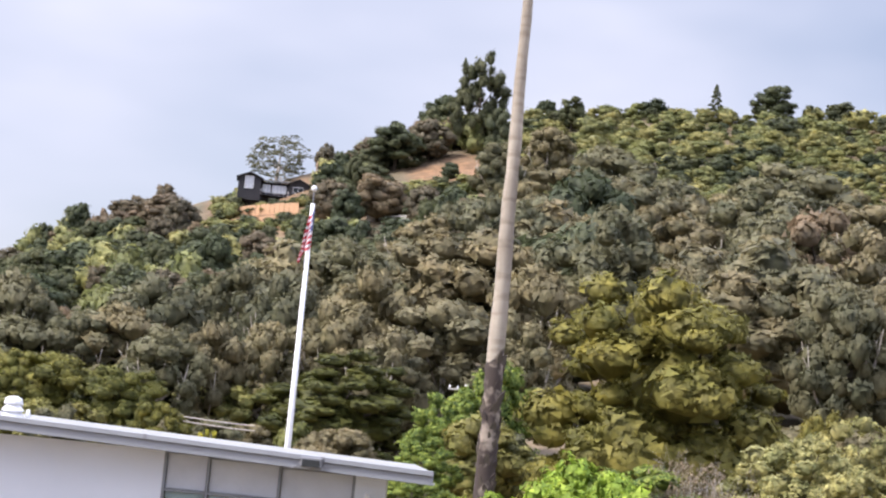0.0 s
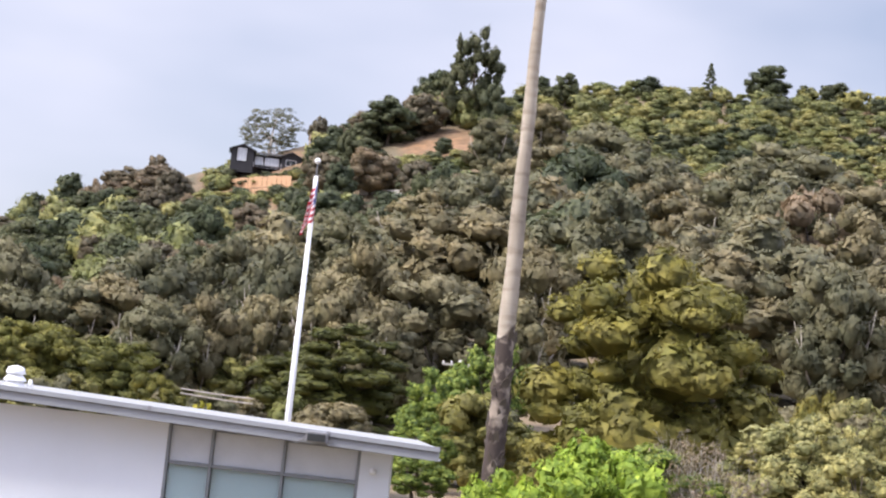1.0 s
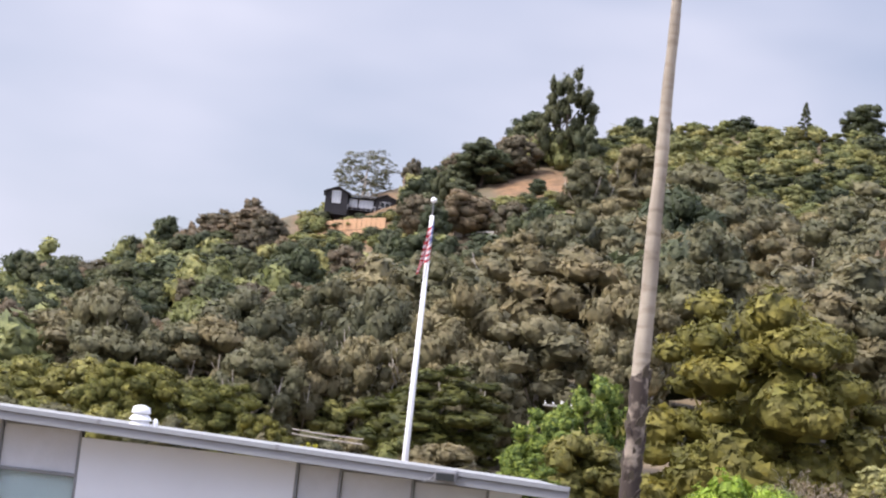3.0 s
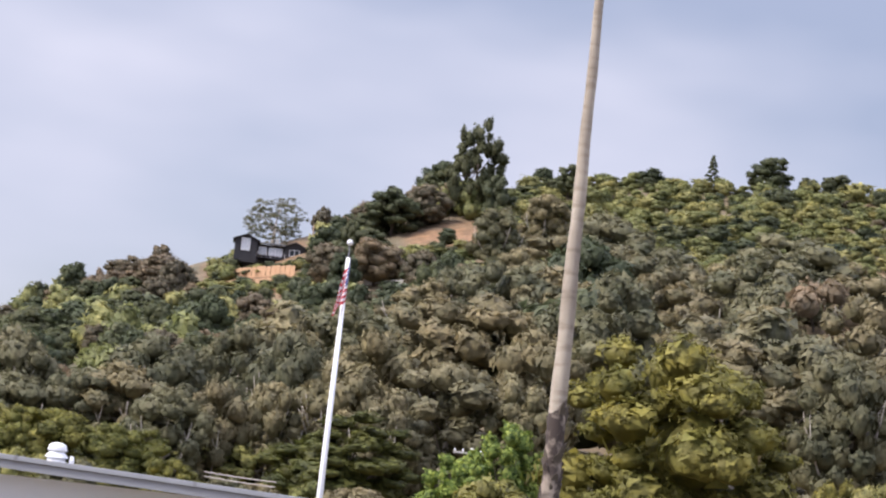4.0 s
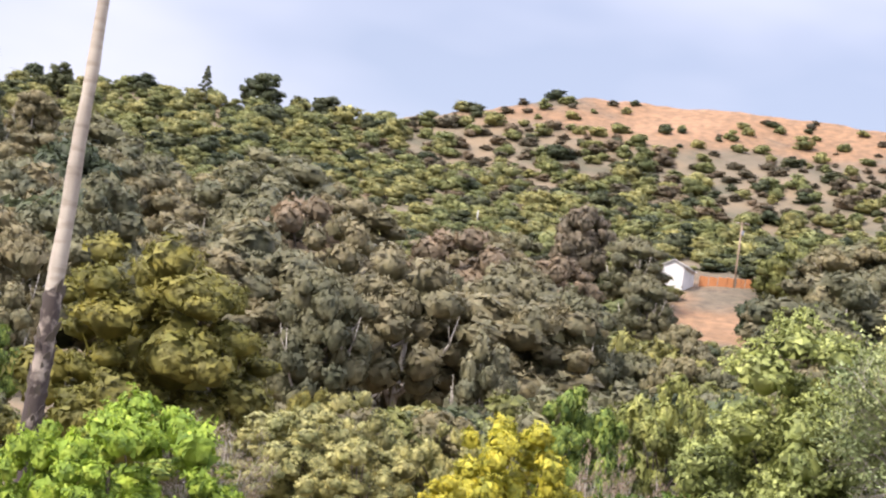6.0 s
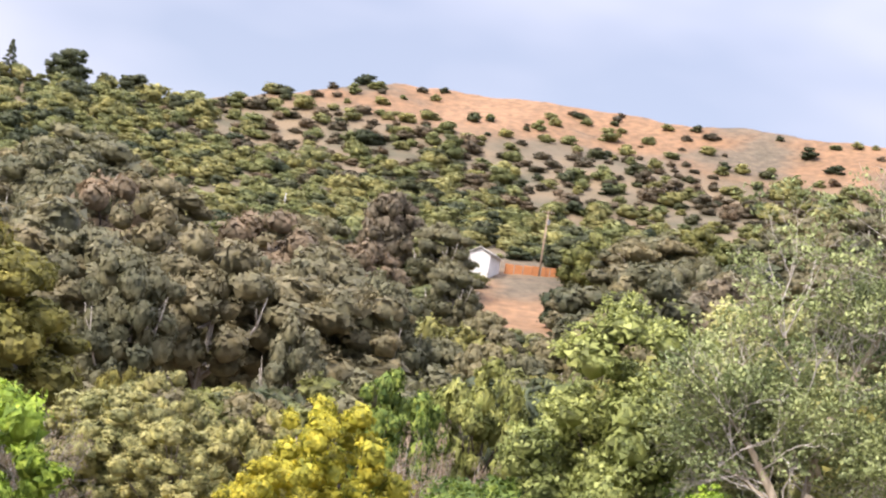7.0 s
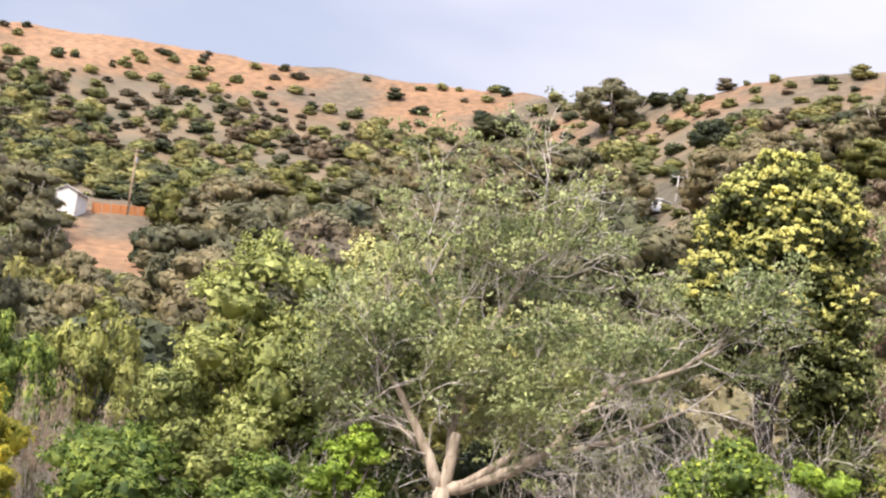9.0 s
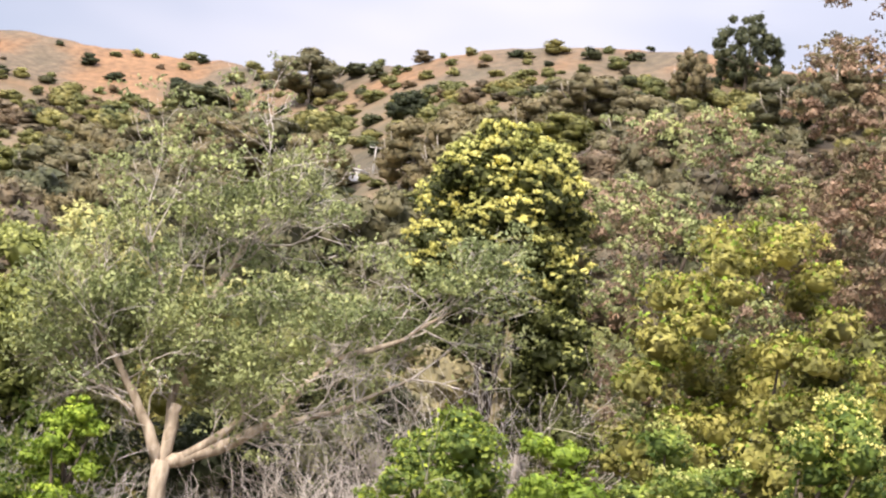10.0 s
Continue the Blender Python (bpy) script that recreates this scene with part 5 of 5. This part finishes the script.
def ridge_house():
    x, y = -79.4, 417.2
    z = 52.9
    root = thing("ridge_house", "dark-stained timber house with gables and white windows on the ridge", "house")
    root.matrix_basis = pose(x, y, z, 0, 0, 10.9)
    part("wall", gable_wall(-7.4, -2.6, -3.5, 4.0, -1.5, 3.5, 1.0), DARK_WOOD, root)
    part("wall", box(-2.6, 3.4, -0.5, 5.0, -1.5, 3.0), DARK_WOOD, root)
    part("wall", gable_wall(3.4, 7.6, -2.0, 5.0, -1.5, 3.2, 0.9), DARK_WOOD, root)
    part("roof", gable_roof(-7.4, -2.6, -3.5, 4.0, 3.5, 1.0), ROOF_SHINGLE, root)
    part("roof", gable_roof(3.4, 7.6, -2.0, 5.0, 3.2, 0.9), ROOF_SHINGLE, root)
    bm = box(-2.9, 3.7, -1.2, 5.4, 3.02, 3.22, 0.03)
    for v in bm.verts:
        v.co.z += 0.16 * (v.co.y + 1.2)
    part("roof", bm, ROOF_SHINGLE, root)
    house_window(root, -6.0, -4.2, -3.5, 1.0, 3.6, 3)
    house_window(root, -2.2, -0.6, -0.5, 0.9, 2.5, 2)
    house_window(root, -0.1, 2.8, -0.5, 0.9, 2.5, 4)
    house_window(root, 4.3, 6.4, -2.0, 1.1, 2.4, 2, DARK_GLASS)
    part("deck", box(-2.6, 3.4, -2.6, -0.52, -0.1, 0.1, 0.02), DARK_WOOD, root)
    for k in range(7):
        part("deck_post", box(-2.5 + k * 0.97, -2.42 + k * 0.97, -2.58, -2.5, 0.1, 1.0), WHITE_PAINT, root)
    part("deck_rail", box(-2.6, 3.4, -2.6, -2.48, 1.0, 1.08), WHITE_PAINT, root)
    for k in (-2.4, 0.4, 3.1):
        part("stilt", box(k, k + 0.2, -2.5, -2.3, -3.0, -0.1), DARK_WOOD, root)
    part("foundation", box(-7.2, 7.4, -1.5, 4.8, -6.0, -1.5), DARK_WOOD, root)
    part("chimney", box(1.2, 1.9, 3.4, 4.1, 3.5, 5.0, 0.03), CONCRETE, root)


ridge_house()


def board_fence(x0, y0, x1, y1, height, label, mat, board=1.0, lift=0.0):
    """A fence of upright boards and posts that follows the ground."""
    n = max(2, int(math.hypot(x1 - x0, y1 - y0) / board))
    root = thing("board_fence", label, "fence", (x0, y0, float(ground_z(x0, y0))))
    turn = math.degrees(math.atan2(y1 - y0, x1 - x0))
    rng = np.random.default_rng(n)
    for k in range(n):
        f = (k + 0.5) / n
        x, y = x0 + (x1 - x0) * f, y0 + (y1 - y0) * f
        z = float(ground_z(x, y)) + lift
        bm = box(-board * 0.48, board * 0.48, -0.03, 0.03, -0.6, height * rng.uniform(0.97, 1.04), 0.015)
        ob = part("board", bm, mat, root)
        ob.matrix_basis = pose(x - x0, y - y0, z - float(ground_z(x0, y0)), 0, 0, turn)
        if k % 3 == 0:
            ob = part("post", box(-board * 0.56, -board * 0.5, -0.08, 0.05, -0.6, height + 0.08), mat, root)
            ob.matrix_basis = pose(x - x0, y - y0, z - float(ground_z(x0, y0)), 0, 0, turn)
    return root


board_fence(-84.5, 407.0, -69.7, 396.5, 2.1, "long weathered orange-brown board fence below the house", FENCE_WOOD, 1.3)
board_fence(-76.6, 392.0, -73.0, 390.0, 2.0, "short weathered orange-brown board fence on the slope", FENCE_WOOD, 1.2)


def small_house(name, label, x, y, width, depth, height, rise, turn, wall, roof, sink=1.0, windows=True):
    root = thing(name, label, "house")
    root.matrix_basis = pose(x, y, float(ground_z(x, y)), 0, 0, turn)
    part("wall", gable_wall(-width / 2, width / 2, -depth / 2, depth / 2, -sink, height, rise), wall, root)
    part("roof", gable_roof(-width / 2, width / 2, -depth / 2, depth / 2, height, rise, 0.35, 0.15), roof, root)
    if windows:
        house_window(root, -width * 0.3, -width * 0.02, -depth / 2, height * 0.4, height * 0.8, 2, DARK_GLASS)
    part("door", box(width * 0.12, width * 0.32, -depth / 2 - 0.05, -depth / 2 - 0.003, 0.0, min(2.1, height * 0.85), 0.01), DARK_WOOD if wall is WHITE_PAINT else WHITE_PAINT, root)
    return root


small_house("cottage", "small white cottage among brown trees", -49.6, 367.0, 3.6, 5.0, 2.3, 0.7, 8, WHITE_PAINT, ROOF_SHINGLE)
small_house("hill_shed", "white gabled shed beside a dry grass lot", 91.9, 319.0, 3.6, 6.0, 3.3, 0.9, -34, ROOF_LIGHT, CONCRETE, windows=False)
small_house("cottage", "low white-roofed cottage behind the trees", 191.5, 297.0, 4.6, 7.0, 1.1, 0.4, -60, WHITE_PAINT, WHITE_PAINT, windows=False)
small_house("cottage", "tiny white hut among the trees", 195.2, 318.4, 1.6, 2.0, 1.6, 0.7, -32, WHITE_PAINT, ROOF_LIGHT, windows=False)
small_house("cottage", "white cottage half hidden by trees", 86.5, 330.5, 3.4, 5.0, 2.4, 0.6, -40, WHITE_PAINT, ROOF_LIGHT)
board_fence(-46.5, 361.8, -41.2, 358.5, 1.1, "low grey-pink garden wall of flat slabs", CONCRETE, 2.0)
board_fence(96.2, 321.0, 110.5, 321.0, 1.5, "orange board fence above the dry grass lot", ORANGE_FENCE, 1.5)


def utility_pole(x, y, height, turn, label, arms=1, drum=True, wood=POLE_WOOD):
    z = float(ground_z(x, y))
    root = thing("utility_pole", label, "utility pole", group="utility poles")
    root.matrix_basis = pose(x, y, z, 0, 0, turn)
    bm = bmesh.new()
    tube(bm, ((0, 0, -1), (0, 0, height * 0.5), (0, 0, height)), (0.2, 0.17, 0.12), 10)
    part("pole", bm, wood, root, smooth=True)
    for k in range(arms):
        h = height - 0.35 - k * 1.0
        arm = part("crossarm", box(-1.15, 1.15, -0.22, -0.12, h - 0.06, h + 0.06, 0.01), wood, root)
        for s in (-1.05, -0.55, 0.55, 1.05):
            ob = part("insulator", lathe(((0.03, 0), (0.06, 0.04), (0.04, 0.09), (0.06, 0.12), (0.02, 0.17)), 8), WHITE_PAINT, arm)
            ob.location = (s, -0.17, h + 0.06)
    if drum:
        part("transformer", lathe(((0.2, 0), (0.24, 0.05), (0.24, 0.75), (0.15, 0.85)), 12), METAL_GREY, root, "grey transformer drum").location = (0.3, -0.2, height - 2.4)
    bm = bmesh.new()
    tube(bm, ((0.1, 0, height * 0.72), (1.2, 0.2, 0)), (0.025, 0.025), 5)
    part("guy_wire", bm, WIRE, root)
    return root


utility_pole(102.3, 321.0, 11.3, -18, "weathered wooden utility pole with a crossarm and drum")
utility_pole(193.2, 294.4, 66.6 - float(ground_z(193.2, 294.4)), -34, "thin pale utility pole with a crossarm", 1, False, CONCRETE)
utility_pole(66.0, 370.7, 1.9 + 1.0, -10, "short pale post among the bushes", 0, False, CONCRETE)
utility_pole(-9.3, 124.0, 6.4 - float(ground_z(-9.3, 124.0)), 4, "pale pole with a crossarm above the leafy trees", 1, False, CONCRETE)
utility_pole(-72.6, 430.0, 4.3, 9, "thin pale pole beside the ridge house", 0, False)


def sagging_wire(a, b, sag, label):
    bm = bmesh.new()
    a, b = Vector(a), Vector(b)
    pts = [a.lerp(b, k / 10) - Vector((0, 0, sag * 4 * (k / 10) * (1 - k / 10))) for k in range(11)]
    tube(bm, pts, [0.022] * 11, 5)
    tagged(mesh_object("overhead_wire", bm, WIRE_PALE), label, "wire", "overhead wires")


sagging_wire((-12.9, 62.0, 2.36), (-10.6, 62.0, 2.28), 0.02, "thin pale overhead wire between the trees")
sagging_wire((-12.9, 62.0, 2.22), (-10.6, 62.0, 2.12), 0.02, "thin pale overhead wire between the trees")


# bushes round the ridge house and its fence
def garden_bushes():
    rng = np.random.default_rng(77)
    spots = []
    for k in range(50):
        f = rng.uniform(0, 1)
        spots.append((-89 + 26 * f, 412.0 - 10 * f + rng.uniform(-4, 1), rng.uniform(1.0, 1.8), rng.uniform(3, 5.0)))
    for k in range(50):
        f = rng.uniform(0, 1)
        spots.append((-88 + 27 * f, 399 - 12 * f - rng.uniform(0, 14), rng.uniform(1.2, 3.0), rng.uniform(3, 6)))
    for k in range(34):
        spots.append((rng.uniform(-50, -30), rng.uniform(364, 386), rng.uniform(1.2, 3.0), rng.uniform(3, 6)))
    for k in range(26):
        spots.append((rng.uniform(-92, -84), rng.uniform(406, 432), rng.uniform(2.0, 4.0), rng.uniform(4, 6)))
    return spots


garden = garden_bushes()
spread("scrub", "garden_scrub", "green bushes round the ridge house and its fence", garden[::2])
spread("dark_scrub", "dark_garden_scrub", "dark green bushes round the ridge house", garden[1::2])


# low growth that hides the ground between the near trees
near_plant("bush", "dark green undergrowth bush below the trees", "bush", 17.0, 33.6, 5.0, 3.6, 0.0, "oak", 40, 0.6, 150, 0.055, 90)
near_plant("bush", "dark green undergrowth bush below the trees", "bush", 20.5, 34.8, 5.0, 4.6, 0.0, "oak", 40, 0.6, 150, 0.055, 91)
near_plant("bush", "dark green undergrowth bush below the trees", "bush", 23.4, 28.6, 4.0, 4.6, 0.0, "oak", 40, 0.6, 150, 0.055, 92)
near_plant("bush", "green undergrowth bush beside the dry bushes", "bush", 10.4, 36.0, 3.2, 3.2, 0.0, "leafy", 36, 0.5, 150, 0.05, 93)
near_plant("bush", "green undergrowth bush beside the dry bushes", "bush", 14.0, 34.4, 3.2, 3.4, 0.0, "leafy", 36, 0.5, 150, 0.05, 94)
near_plant("bush", "feathery olive-green bush beside the dry branches", "bush", 19.7, 27.9, 1.6, 4.4, 0.0, "olive", 36, 0.36, 180, 0.04, 95)
